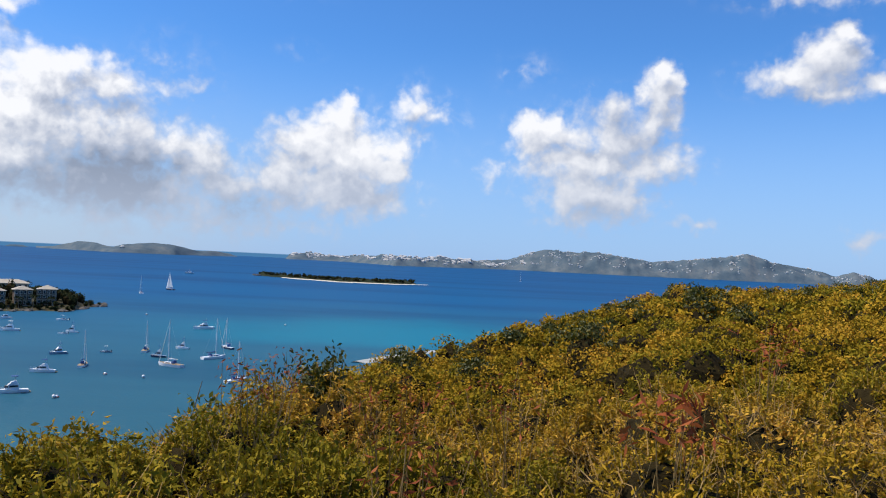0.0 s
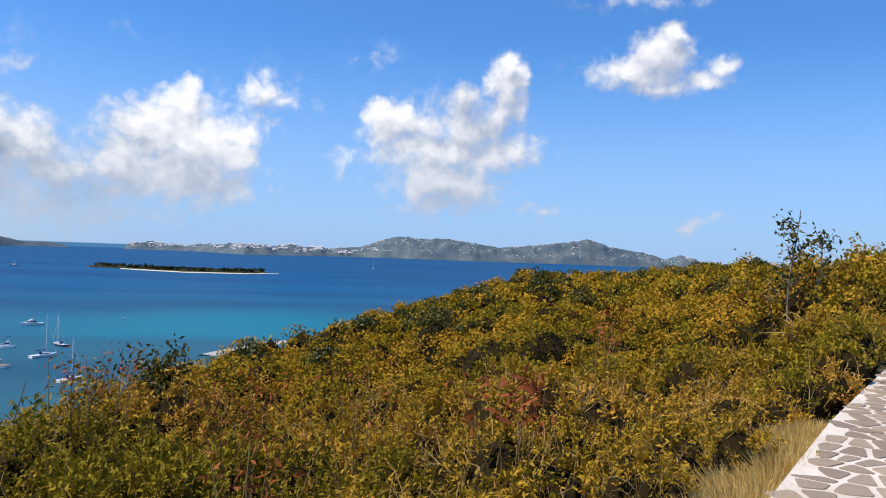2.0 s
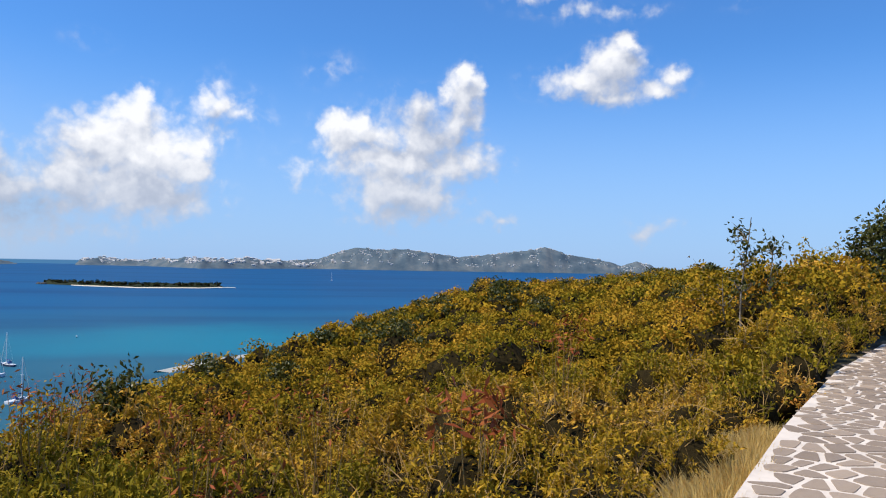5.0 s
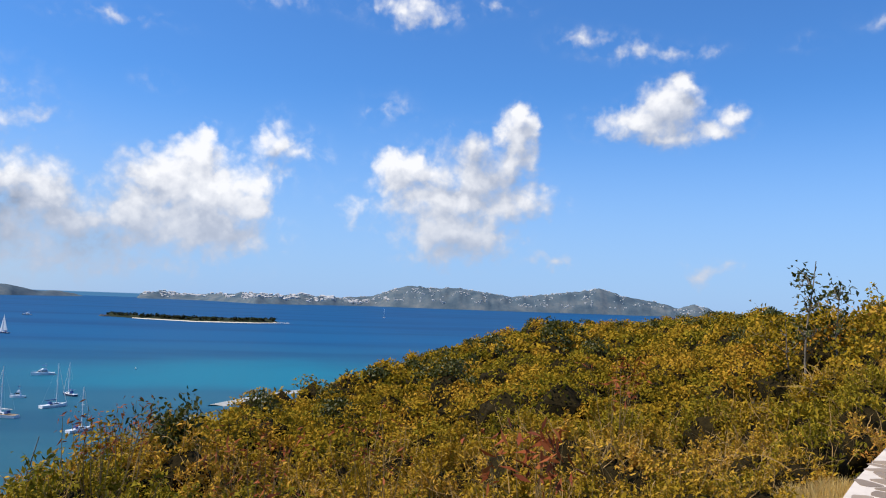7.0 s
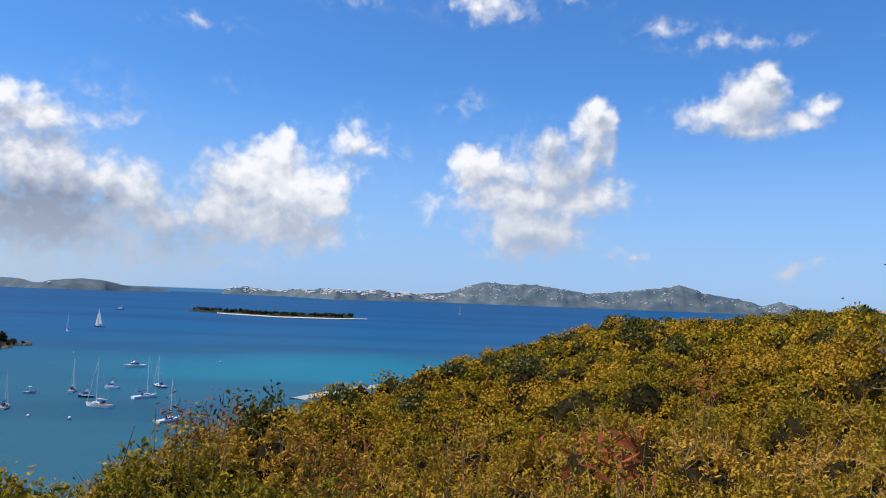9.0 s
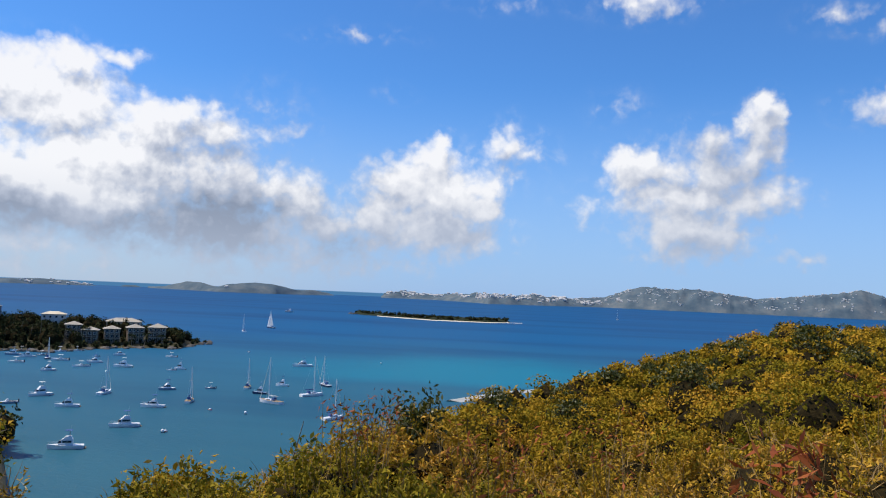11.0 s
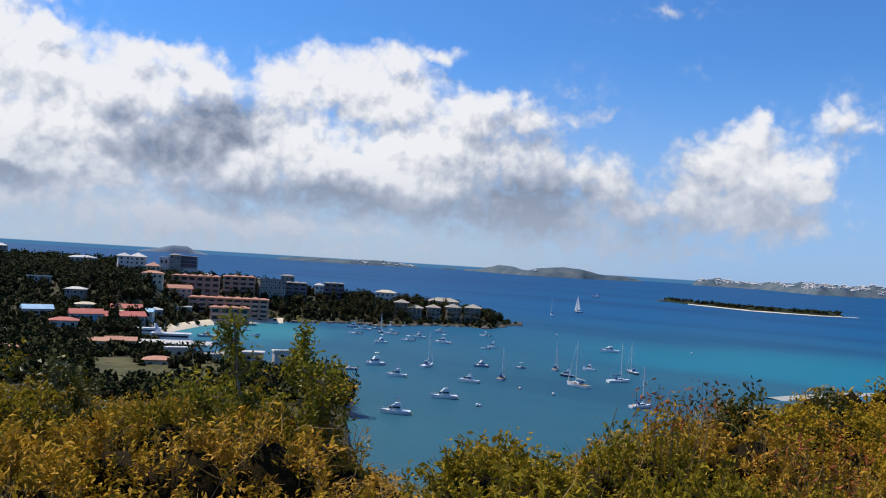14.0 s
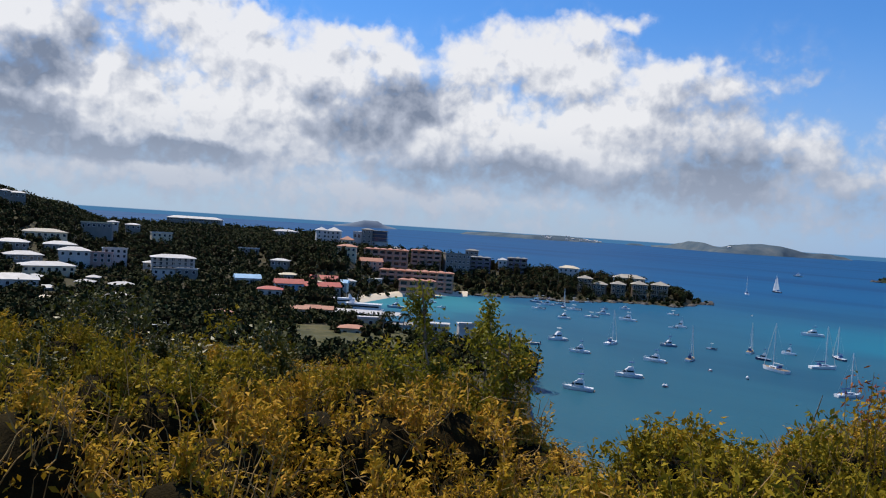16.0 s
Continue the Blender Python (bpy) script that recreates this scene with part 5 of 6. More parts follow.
for row in CONDOS:
    condo(*row)
# the lower terrace of the big salmon block steps forward on the right-hand side of its yard
condo(-304, 312, 1.5, 20, 8.5, "orange", "salmon", 8.0)


def veranda_house(x, y, z, w, h, rc, wc, d=9.0):
    root = standing("veranda_house", x, y, z, w, d, 4, "white two-storey house with columned verandas and pale roof")
    top = h - 1.6
    piece("wall", *box(-w / 2, -d / 2 + 2.2, -6, w / 2, d / 2, top), wall_paint(wc), root)
    piece("roof", *hip_roof(w, d, top + 0.003, 1.6, 0.7), roof_paint(rc), root)
    for fl in range(3):
        zz = top * fl / 3
        piece("veranda_floor", *box(-w / 2, -d / 2, zz - 0.12, w / 2, -d / 2 + 2.197, zz + 0.1), wall_paint(wc), root)
        piece("rail", *box(-w / 2, -d / 2, zz + 0.85, w / 2, -d / 2 + 0.12, zz + 0.98), wall_paint(wc), root)
        for i in range(9):
            px = -w / 2 + 0.2 + (w - 0.4) * i / 8
            piece("column", *box(px - 0.14, -d / 2 + 0.003, zz + 0.103, px + 0.14, -d / 2 + 0.3, zz + top / 3 - 0.123), wall_paint(wc), root)
        window_rows(root, w, -d / 2 + 2.2, zz, 1, top / 3, 2.6)
    return root


for row in VERANDAS:
    veranda_house(*row)


def glass_block(x, y, z, w, h, rc, wc, d=10.0):
    root = standing("modern_block", x, y, z, w, d, -6, "white modern block with dark blue glass upper floors", "apartment building")
    piece("wall", *box(-w / 2, -d / 2, -6, w / 2, d / 2, h * 0.42), wall_paint(wc), root)
    piece("stair_tower", *box(-w / 2, -d / 2 + 0.4, h * 0.423, -w / 2 + w * 0.36, d / 2, h * 0.9), wall_paint(wc), root)
    blue = plain("blue_glass", (0.03, 0.07, 0.14), 0.1, spec=0.7)
    for fl in range(3):
        z0 = h * (0.43 + 0.19 * fl)
        piece("glazing", *box(-w / 2 + w * 0.365, -d / 2 + 0.5, z0 + 0.2, w / 2 - 0.4, d / 2, z0 + h * 0.185), blue, root)
        piece("floor_slab", *box(-w / 2 + w * 0.362, -d / 2 - 0.6, z0 - 0.15, w / 2, d / 2, z0 + 0.19), wall_paint("grey"), root)
    piece("roof", *box(-w / 2 + w * 0.362, -d / 2 - 0.6, h * 0.995, w / 2, d / 2, h * 1.02), wall_paint("grey"), root)
    window_rows(root, w * 0.34, -d / 2, 0, 2, h * 0.2, 2.4)
    for i in range(3):
        window_piece(root, -w / 2 + w * 0.06 + i * w * 0.11, h * 0.66, 1.2, 2.2, -d / 2 + 0.4)
    return root


for row in GLASS:
    glass_block(*row)


def ferry_shed(x, y, z, w, d, h, turn):
    root = standing("ferry_shed", x, y, z, w, d, turn, "long white open ferry shed on the dock", "shed")
    piece("roof", *gable_roof(w, d, h - 1.2, 1.2, 0.4), roof_paint("white"), root)
    n = max(3, int(w / 4))
    for i in range(n + 1):
        for s in (-1, 1):
            px = -w / 2 + w * i / n
            piece("post", *box(px - 0.12, s * (d / 2 - 0.2) - 0.12, -1.5, px + 0.12, s * (d / 2 - 0.2) + 0.12, h - 1.19), FRAME_WHITE, root)
    return root


DOCK = material("dock_concrete", [(0.22, 0.20, 0.18), (0.34, 0.32, 0.29)], 0.9, 0.5)
v, f = box(-19, -4.5, -2.5, 19, 4.5, 1.3)
dock = link("dock", v, f, DOCK, label="grey concrete ferry dock at the beach", category="dock")
dock.matrix_basis = pose(*spot(47.0, 302), 0, 0, 0, 44)
ferry_shed(*spot(48.4, 300), 1.3, 17, 7, 4.6, -4)
ferry_shed(*spot(46.4, 306), 1.3, 11, 5, 3.6, -4)

# ---- beaches and rocks ----
verts, faces = [], []
cols = 60
for i in range(cols):
    az = 40.5 + 10.0 * i / (cols - 1)
    r0 = front_shore(az)
    wide = 7 + 3 * noise.noise((az, 4, 0)) + 10 * smooth_step(46, 49, az)
    verts += [(*spot(az, r0 - 5), -0.35), (*spot(az, r0 + 1), 0.55), (*spot(az, r0 + wide), 2.2), (*spot(az, r0 + wide + 5), 0.6)]
for i in range(cols - 1):
    for j in range(3):
        faces.append((i * 4 + j, i * 4 + 4 + j, i * 4 + 5 + j, i * 4 + 1 + j))
link("beach_of_harbour", verts, faces, SAND, smooth=True, label="curved pale sand beach at the harbour's head", category="beach", kind="structure")
WET_SAND = material("wet_sand", [(0.30, 0.31, 0.28), (0.46, 0.45, 0.40)], 0.6, 0.3)
verts, faces = [], []
for i in range(24):
    u = i / 23
    x, y = -31.5 + 34.8 * u, 289.9 + 53.2 * u + 5.0 * math.sin(u * math.pi)
    w = 1.2 + 0.6 * u + 0.5 * noise.noise((u * 6, 0, 0))
    verts += [(x - w, y - w * 0.2, -0.15), (x, y, 0.5), (x + w, y + 0.4, 0.45), (x + w + 6, y - 1, -0.3)]
for i in range(23):
    for j in range(3):
        faces.append((i * 4 + j, i * 4 + 4 + j, i * 4 + 5 + j, i * 4 + 1 + j))
link("beach_under_slope", verts, faces, WET_SAND, smooth=True, label="thin pale sand spit at the slope's foot", category="beach", kind="structure")


def rock(seed, x, y, size):
    bm = bmesh.new()
    bmesh.ops.create_icosphere(bm, subdivisions=2, radius=1.0)
    for q in bm.verts:
        k = 1 + 0.45 * noise.noise(q.co * 1.3 + Vector((seed * 3.1, 0, 0))) + 0.15 * noise.noise(q.co * 3.5 + Vector((0, seed, 0)))
        q.co = Vector((q.co.x * 1.25, q.co.y, q.co.z * 0.6)) * k * size
    me = bpy.data.meshes.new("rock")
    bm.to_mesh(me)
    bm.free()
    me.materials.append(ROCK)
    ob = new("rock", me)
    ob.location = (x, y, 0.1)
    ob.rotation_euler = (0, 0, seed * 1.7)
    return tagged(ob, label="dark wave-worn boulder at the waterline", category="rock", group="shore rocks")


rr = random.Random(6)
for i in range(16):
    rock(i, *spot(35.4 + rr.uniform(0, 1.6), 232 + rr.uniform(-4, 8)), rr.uniform(0.8, 2.2))
for i in range(46):
    az = rr.uniform(23.6, 40)
    rock(20 + i, *spot(az, front_shore(az) + rr.uniform(-4, 3)), rr.uniform(0.8, 2.4))
for i in range(8):
    rock(80 + i, *spot(23.3 + rr.uniform(0, 0.9), 542 + rr.uniform(-10, 8)), rr.uniform(1.2, 2.6))
for i in range(7):
    rock(90 + i, *spot(13.3 + rr.uniform(-0.3, 0.6), 1270 + rr.uniform(-14, 10)), rr.uniform(2.5, 5.0))


# ---- trees between the houses ----
FOOTPRINTS.append((-213.8, 111.8, 6.0))        # the gravel lot


def clear_of_houses(x, y, margin):
    """False on a house, or in the strip before it that keeps its front open."""
    az, r = polar(x, y)
    for hx, hy, size in FOOTPRINTS:
        if abs(hx - x) > 40 or abs(hy - y) > 40:
            continue
        ha, hr = polar(hx, hy)
        across = abs(az - ha) * math.pi / 180 * hr
        if across < size + margin * 0.6 and -margin - 3.5 < r - hr < size * 0.7 + margin:
            return False
    return True


def plant_town():
    rg = np.random.default_rng(77)
    woods = []
    a = 24.0
    while a < 75:
        r = 225.0 if a > 54 else 200.0 if a > 35.7 else 430.0
        while r < min(back_shore(a) - 4, 1150):
            step = 5.2 if r < 650 else 9.0
            az, rad = a + rg.uniform(-0.45, 0.45), r + rg.uniform(-0.5, 0.5) * step
            x, y = spot(az, rad)
            z = land_z(x, y)
            if z > 0.3:
                big = rg.uniform(0.6, 1.25) * (1.0 if rad < 600 else 1.25) * (0.95 if az < 28 else 1.25 if az < 44 else 1.0) * (0.5 if z < 1.5 else 1.0)
                if clear_of_houses(x, y, 2.0):
                    low = 0.55 if (rad < 330 and 39 < az < 53) else 0.68 if (az >= 53 and rad < 440) else 1.0
                    if not (222 < rad < 268 and 44.5 < az < 53) or rg.uniform() < 0.16:
                        woods.append((x, y, z - 0.5, 3.0 * big * (0.6 + 0.4 * low), 6.2 * big * low, (80 if az < 38 else 40) if rad < 650 else 26, (0.85 if az < 38 else 1.15) if rad < 650 else 1.75))
                elif rg.uniform() < 0.75:
                    woods.append((x, y, z - 0.3, 2.0, rg.uniform(2.2, 3.4), 30, 0.9))
            r += step
        a += 0.62 if a > 35.7 else 0.5
    clump_field("town_woods", 78, woods, TOWN_LEAF, "dark green trees crowding between the town's houses", "woods", (0.7, 1.1))


plant_town()

LAWN = material("mown_dry_grass", [(0.030, 0.034, 0.010), (0.065, 0.064, 0.018), (0.13, 0.105, 0.036)], 0.95, 0.12, bump=0.4)
verts, faces = [], []
for i in range(18):
    for j in range(12):
        x, y = spot(44.5 + 8.5 * i / 17, 224 + 42 * j / 11)
        verts.append((x, y, max(land_z(x, y), 2.6) + 0.12 + (0.45 if j % 4 == 3 else 0.0)))
for i in range(17):
    for j in range(11):
        a = i * 12 + j
        faces.append((a, a + 12, a + 13, a + 1))
link("lawn", verts, faces, LAWN, label="terraced dry grass field behind the dock", category="lawn", kind="structure")


def palm(seed, x, y, z, tall):
    rg = np.random.default_rng(seed)
    root = new("palm_tree")
    path = limb(rg, (0, 0, -0.5), (rg.uniform(-0.15, 0.15), rg.uniform(-0.1, 0.1), 1), tall, 0.1, 6, 0.05)
    v, f = tube(path, [0.2, 0.18, 0.17, 0.16, 0.15, 0.15, 0.13], 6)
    link("trunk", v, f, BARK, root, smooth=True)
    top = np.array(path[-1])
    at, along = [], []
    for i in range(16):
        a = 2 * math.pi * i / 16 + rg.uniform(-0.2, 0.2)
        lift = rg.uniform(-0.1, 0.8)
        p, d = top.copy(), np.array([math.cos(a), math.sin(a), lift])
        for k in range(7):
            d = d + (0, 0, -0.2)
            q = p + d / np.linalg.norm(d) * 0.42
            for s in (-1, 1):
                at.append(p)
                along.append(d * 0.8 + s * np.array([-math.sin(a), math.cos(a), -0.3]) * 0.7)
            p = q
    n = len(at)
    quads("fronds", leaf_cards(rg, np.array(at), np.array(along), rg.uniform(0.7, 1.1, n), np.full(n, 0.28)), TOWN_LEAF, root)
    root.location = (x, y, z)
    return tagged(root, label="dark palm tree on the headland", category="palm tree", group="palms")


for i, (az, r, tall) in enumerate([(33.2, 500, 9), (34.0, 505, 10), (34.5, 500, 9), (35.2, 510, 9.5), (32.6, 495, 8), (31.5, 500, 10), (30.9, 505, 9), (28.4, 500, 7), (27.6, 500, 8), (26.4, 500, 7), (45.2, 262, 7), (46.0, 268, 6.5), (46.6, 262, 6), (44.3, 266, 6)]):
    x, y = spot(az, r)
    palm(200 + i, x, y, land_z(x, y), tall)

# ---- low trees of the cay ----
rg = np.random.default_rng(88)
rows = []
for i in range(230):
    az = rg.uniform(2.0, 13.2)
    x, y = spot(az, float(np.interp(az, [1.8, 3.4, 7.5, 10.7, 13.6], [1160, 1130, 1125, 1185, 1270])) + rg.uniform(12, 40))
    big = rg.uniform(0.6, 1.3)
    rows.append((x, y, 1.2 + 2.2 * rg.uniform(), 3.0 * big, 3.8 * big, 22, 1.9))
clump_field("cay_bushes", 89, rows, TOWN_LEAF, "low dark bushes over the cay")

# ---- white houses over the far island ----
HOUSE_FAR = plain("far_house_paint", (0.50, 0.49, 0.47), 0.8)


def far_houses(name, az0, az1, lo, hi, count, seed, big):
    me = bpy.data.objects[name].data
    rows = 9
    cols = len(me.vertices) // rows
    rg = random.Random(seed)
    pieces = []
    while len(pieces) < count * 2:
        i, j = rg.randrange(cols - 1), rg.randrange(lo, hi)
        a, b = me.vertices[i * rows + j].co, me.vertices[(i + 1) * rows + j + 1].co
        p = a.lerp(b, rg.random())
        az = polar(p.x, p.y)[0]
        if not az0 <= az <= az1 or p.z < 2 or noise.noise((az * 0.9, j * 0.5, seed)) < 0.02:
            continue
        w, d, h = rg.uniform(0.6, 1.5) * big, rg.uniform(0.5, 0.9) * big, rg.uniform(0.35, 0.6) * big
        m = pose(p.x, p.y, p.z - 1.0, 0, 0, az + rg.uniform(-30, 30))
        for v, f in (box(-w / 2, -d / 2, -2, w / 2, d / 2, h), gable_roof(w, d, h + 0.02, h * 0.45, 0.4)):
            pieces.append(([tuple(m @ Vector(q)) for q in v], f))
    v, f = merge(pieces)
    return link("far_houses", v, f, HOUSE_FAR, label="white houses scattered over the far hills", category="houses", kind="stuff")


far_houses("backdrop_long_island", -2, 11, 2, 7, 300, 1, 11)
far_houses("backdrop_long_island", -30, -2, 1, 7, 400, 2, 7.0)
far_houses("backdrop_long_island", -6, 0, 1, 3, 50, 3, 12)
far_houses("backdrop_flat_island", 31, 36, 1, 6, 30, 4, 10)
far_houses("backdrop_twin_island", 22.2, 22.9, 2, 5, 4, 5, 10)

# ---- boats at their moorings: place, length seen side-on, height ----
SLOOPS = [(-148.3, 258, 7.3, 12.9), (-114.3, 251.8, 7.2, 11.6), (-110, 293.4, 7.3, 11.4), (-89, 259.9, 6.8, 15.5), (-81.3, 282.5, 5.1, 14.5), (-84.8, 312.8, 6.6, 12.2), (-60.7, 235.6, 5.3, 12.3), (-234.7, 355.2, 9.3, 10.5), (-245, 636.4, 10.9, 14.8), (167.7, 1664.5, 13.3, 19.4)]
CRUISERS = [(-108, 172.7, 7.4, 3.5), (-110.2, 202.8, 7.4, 3.7), (-119.6, 236.7, 6.9, 2.7), (-142.8, 227.7, 6.6, 3.1), (-163.9, 245.4, 7.3, 4.3), (-186.6, 338.5, 7.8, 3.4), (-204.6, 310.4, 5.9, 3.2), (-161.1, 342.3, 4.4, 4.9), (-134.5, 276.2, 5.8, 2.7), (-100.2, 279.7, 4.7, 3.4), (-100.2, 305.4, 4.7, 3.3), (-116.1, 384.3, 9.3, 2.9), (-381.7, 1178.4, 12.6, 7.2), (-217.1, 389.6, 5.8, 2.6), (-207.1, 349.6, 6.5, 2.7), (-247.1, 357.6, 6.9, 2.8), (-259.3, 363.8, 6.5, 2.9), (-262.4, 255.9, 7.4, 2.7), (-274.1, 292.7, 4.7, 2.6), (-298.6, 302.7, 9.2, 2.5)]
LAUNCHES = [(-162.3, 226.8, 5.7, 1.6), (-202.1, 330.7, 6.7, 2.2), (-121.7, 285.7, 3.6, 2), (-101, 237.5, 2.2, 0.9), (-161.8, 335.6, 3.8, 1.4), (-235.8, 333.4, 6.5, 2.1), (-225.7, 351.4, 7.3, 2.7), (-247, 368.5, 4.5, 1.9), (-190.5, 394.1, 5.7, 1.9), (-221.4, 374.6, 3.2, 1.6), (-96.7, 199.1, 0.8, 0.6), (-168.3, 447.3, 2.4, 1.7), (-268.2, 277.1, 2.8, 2.2), (-255.7, 280.1, 3.8, 1.4), (-252.3, 392.3, 6.1, 3), (-247.5, 400, 4.8, 2.7), (-269.1, 384.3, 4.8, 2.4)]
SAILINGS = [(-248.0, 712.8, 7.5, 16)]
HULL_WHITE = plain("white_gelcoat", (0.74, 0.75, 0.76), 0.25, vary=0.08)
HULL_BLUE = plain("navy_gelcoat", (0.02, 0.035, 0.09), 0.25, vary=0.1)
HULL_GREY = plain("blue_grey_gelcoat", (0.22, 0.30, 0.38), 0.3, vary=0.1)
BOOT = plain("antifouling", (0.03, 0.035, 0.06), 0.7)
TEAK = material("teak_deck", [(0.26, 0.17, 0.09), (0.40, 0.29, 0.17)], 0.7, 0.8)
CANVAS = plain("blue_canvas", (0.04, 0.09, 0.24), 0.9)
SAIL = material("white_sailcloth", [(0.72, 0.72, 0.70), (0.80, 0.80, 0.78)], 0.8, 0.3, through_light=0.3)
ALLOY = plain("mast_alloy", (0.55, 0.56, 0.57), 0.35, metal=0.6)
BUOY_RED = plain("buoy_red", (0.5, 0.08, 0.04), 0.5)


def hull_mesh(length, beam, free, full=0.45):
    """A lofted hull, bow towards +x, waterline at z = 0."""
    st, ring = 11, 6
    verts, faces, mats = [], [], []
    for i in range(st):
        u = i / (st - 1)
        x = -length / 2 + length * u
        half = beam / 2 * (0.82 + 0.18 * math.sin(min(u / 0.45, 1) * math.pi / 2)) * (1 - max((u - full) / (1 - full), 0) ** 2.2)
        half = max(half, 0.015)
        top = free * (1 + 0.35 * u * u)
        for k in range(ring):
            w = k / (ring - 1)
            z = -0.35 + (top + 0.35) * w
            xx = x + (length * 0.045 * w if i == st - 1 else 0)
            verts.append((xx, half * (0.62 + 0.38 * w ** 0.6), z))
            verts.append((xx, -half * (0.62 + 0.38 * w ** 0.6), z))
    for i in range(st - 1):
        for k in range(ring - 1):
            a, b = (i * ring + k) * 2, ((i + 1) * ring + k) * 2
            faces += [(a, b, b + 2, a + 2), (a + 1, a + 3, b + 3, b + 1)]
            mats += [1 if k == 0 else 0] * 2
        a, b = (i * ring + ring - 1) * 2, ((i + 1) * ring + ring - 1) * 2
        faces.append((a, b, b + 1, a + 1))
        mats.append(2)
    for k in range(ring - 1):
        a = k * 2
        faces.append((a, a + 2, a + 3, a + 1))
        mats.append(1 if k == 0 else 0)
    return verts, faces, mats


def hull(root, length, beam, free, paint, deck):
    v, f, m = hull_mesh(length, beam, free)
    ob = link("hull", v, f, [paint, BOOT, deck], root, smooth=False)
    ob.data.polygons.foreach_set("material_index", m)
    return ob


def cabin_shape(x0, x1, w0, w1, z0, z1, rake=0.35):
    v = [(x0, -w0, z0), (x0, w0, z0), (x1, w1, z0), (x1, -w1, z0), (x0 + rake * 0.3, -w0 * 0.85, z1), (x0 + rake * 0.3, w0 * 0.85, z1), (x1 - rake * (z1 - z0) * 2, w1 * 0.8, z1), (x1 - rake * (z1 - z0) * 2, -w1 * 0.8, z1)]
    return v, [(0, 1, 2, 3), (4, 7, 6, 5), (0, 4, 5, 1), (1, 5, 6, 2), (2, 6, 7, 3), (3, 7, 4, 0)]


def rod(root, name, a, b, r, mat, sides=6):
    v, f = tube([a, b], [r, r * 0.8], sides)
    return link(name, v, f, mat, root)


BR = random.Random(31)


def moor(root, x, y, turn):
    root.matrix_basis = pose(x, y, 0, 0, 0, turn)
    return root


def sloop(x, y, seen, mast, sails=False):
    length = max(min(mast * 0.64, 13.0), 6.0)
    beam, free = length * 0.31, length * 0.095
    root = new("sailing_boat")
    paint = BR.choice([HULL_WHITE, HULL_WHITE, HULL_WHITE, HULL_BLUE])
    hull(root, length, beam, free, paint, TEAK if BR.random() < 0.3 else HULL_WHITE)
    link("cabin", *cabin_shape(-length * 0.1, length * 0.26, beam * 0.27, beam * 0.17, free * 1.05, free * 1.05 + 0.5), HULL_WHITE, root)
    for s in (-1, 1):
        link("cabin_window", *box(-length * 0.04, s * beam * 0.25 - 0.03, free * 1.05 + 0.16, length * 0.14, s * beam * 0.25 + 0.03, free * 1.05 + 0.36), GLASS_DARK, root)
    mx = length * 0.1
    base = free * 1.1 + 0.4
    rod(root, "mast", (mx, 0, base), (mx, 0, mast), 0.15, HULL_WHITE, 8)
    rod(root, "boom", (mx - 0.1, 0, base + 0.9), (-length * 0.34, 0, base + 1.0), 0.08, ALLOY)
    if not sails:
        v, f = tube([(mx - 0.3, 0, base + 1.08), (0, 0, base + 1.15), (-length * 0.32, 0, base + 1.1)], [0.2, 0.19, 0.1], 7)
        link("sail_cover", v, f, CANVAS if BR.random() < 0.6 else SAIL, root, smooth=True)
        v, f = tube([(length * 0.49, 0, free * 1.4), (mx + 0.3, 0, mast * 0.93)], [0.1, 0.05], 6)
        link("furled_jib", v, f, SAIL, root, smooth=True)
    else:
        link("mainsail", *sail_shape((mx - 0.15, base + 1.0), (mx - 0.15, mast), (-length * 0.36, base + 1.1), 0.5), SAIL, root, smooth=True)
        link("jib", *sail_shape((length * 0.48, free * 1.5), (mx + 0.4, mast * 0.9), (mx - 0.4, base + 0.4), 0.6), SAIL, root, smooth=True)
    rod(root, "spreader", (mx, -beam * 0.3, mast * 0.6), (mx, beam * 0.3, mast * 0.6), 0.05, ALLOY)
    rod(root, "backstay", (-length * 0.48, 0, free), (mx, 0, mast), 0.022, ALLOY, 3)
    for s in (-1, 1):
        rod(root, "shroud", (mx - 0.2, s * beam * 0.47, free), (mx, 0, mast * 0.95), 0.022, ALLOY, 3)
    link("sprayhood", *cabin_shape(-length * 0.2, -length * 0.08, beam * 0.26, beam * 0.24, free * 1.05 + 0.3, free * 1.05 + 1.1, 0.3), CANVAS, root)
    lean = math.degrees(math.asin(min(seen / length, 0.98)))
    colour = "navy" if paint is HULL_BLUE else "white"
    tagged(root, label=f"{colour} sloop under full white sail at sea" if sails else f"{colour} sloop with bare mast at its mooring", category="sailboat", group="" if sails else "moored boats")
    return moor(root, x, y, polar(x, y)[0] + 90 + (90 - lean) * BR.choice((-1, 1)))


def sail_shape(tack, head, clew, belly):
    """A triangular sail in the boat's length plane, bellied to one side."""
    n = 7
    verts, faces = [], []
    for i in range(n + 1):
        u = i / n
        for j in range(n + 1):
            w = j / n
            lx, lz = tack[0] + (head[0] - tack[0]) * u, tack[1] + (head[1] - tack[1]) * u
            rx, rz = clew[0] + (head[0] - clew[0]) * u, clew[1] + (head[1] - clew[1]) * u
            verts.append((lx + (rx - lx) * w, belly * math.sin(w * math.pi) * (1 - u) + 0.3 * w, lz + (rz - lz) * w))
    for i in range(n):
        for j in range(n):
            a = i * (n + 1) + j
            faces.append((a, a + 1, a + n + 2, a + n + 1))
    return verts, faces


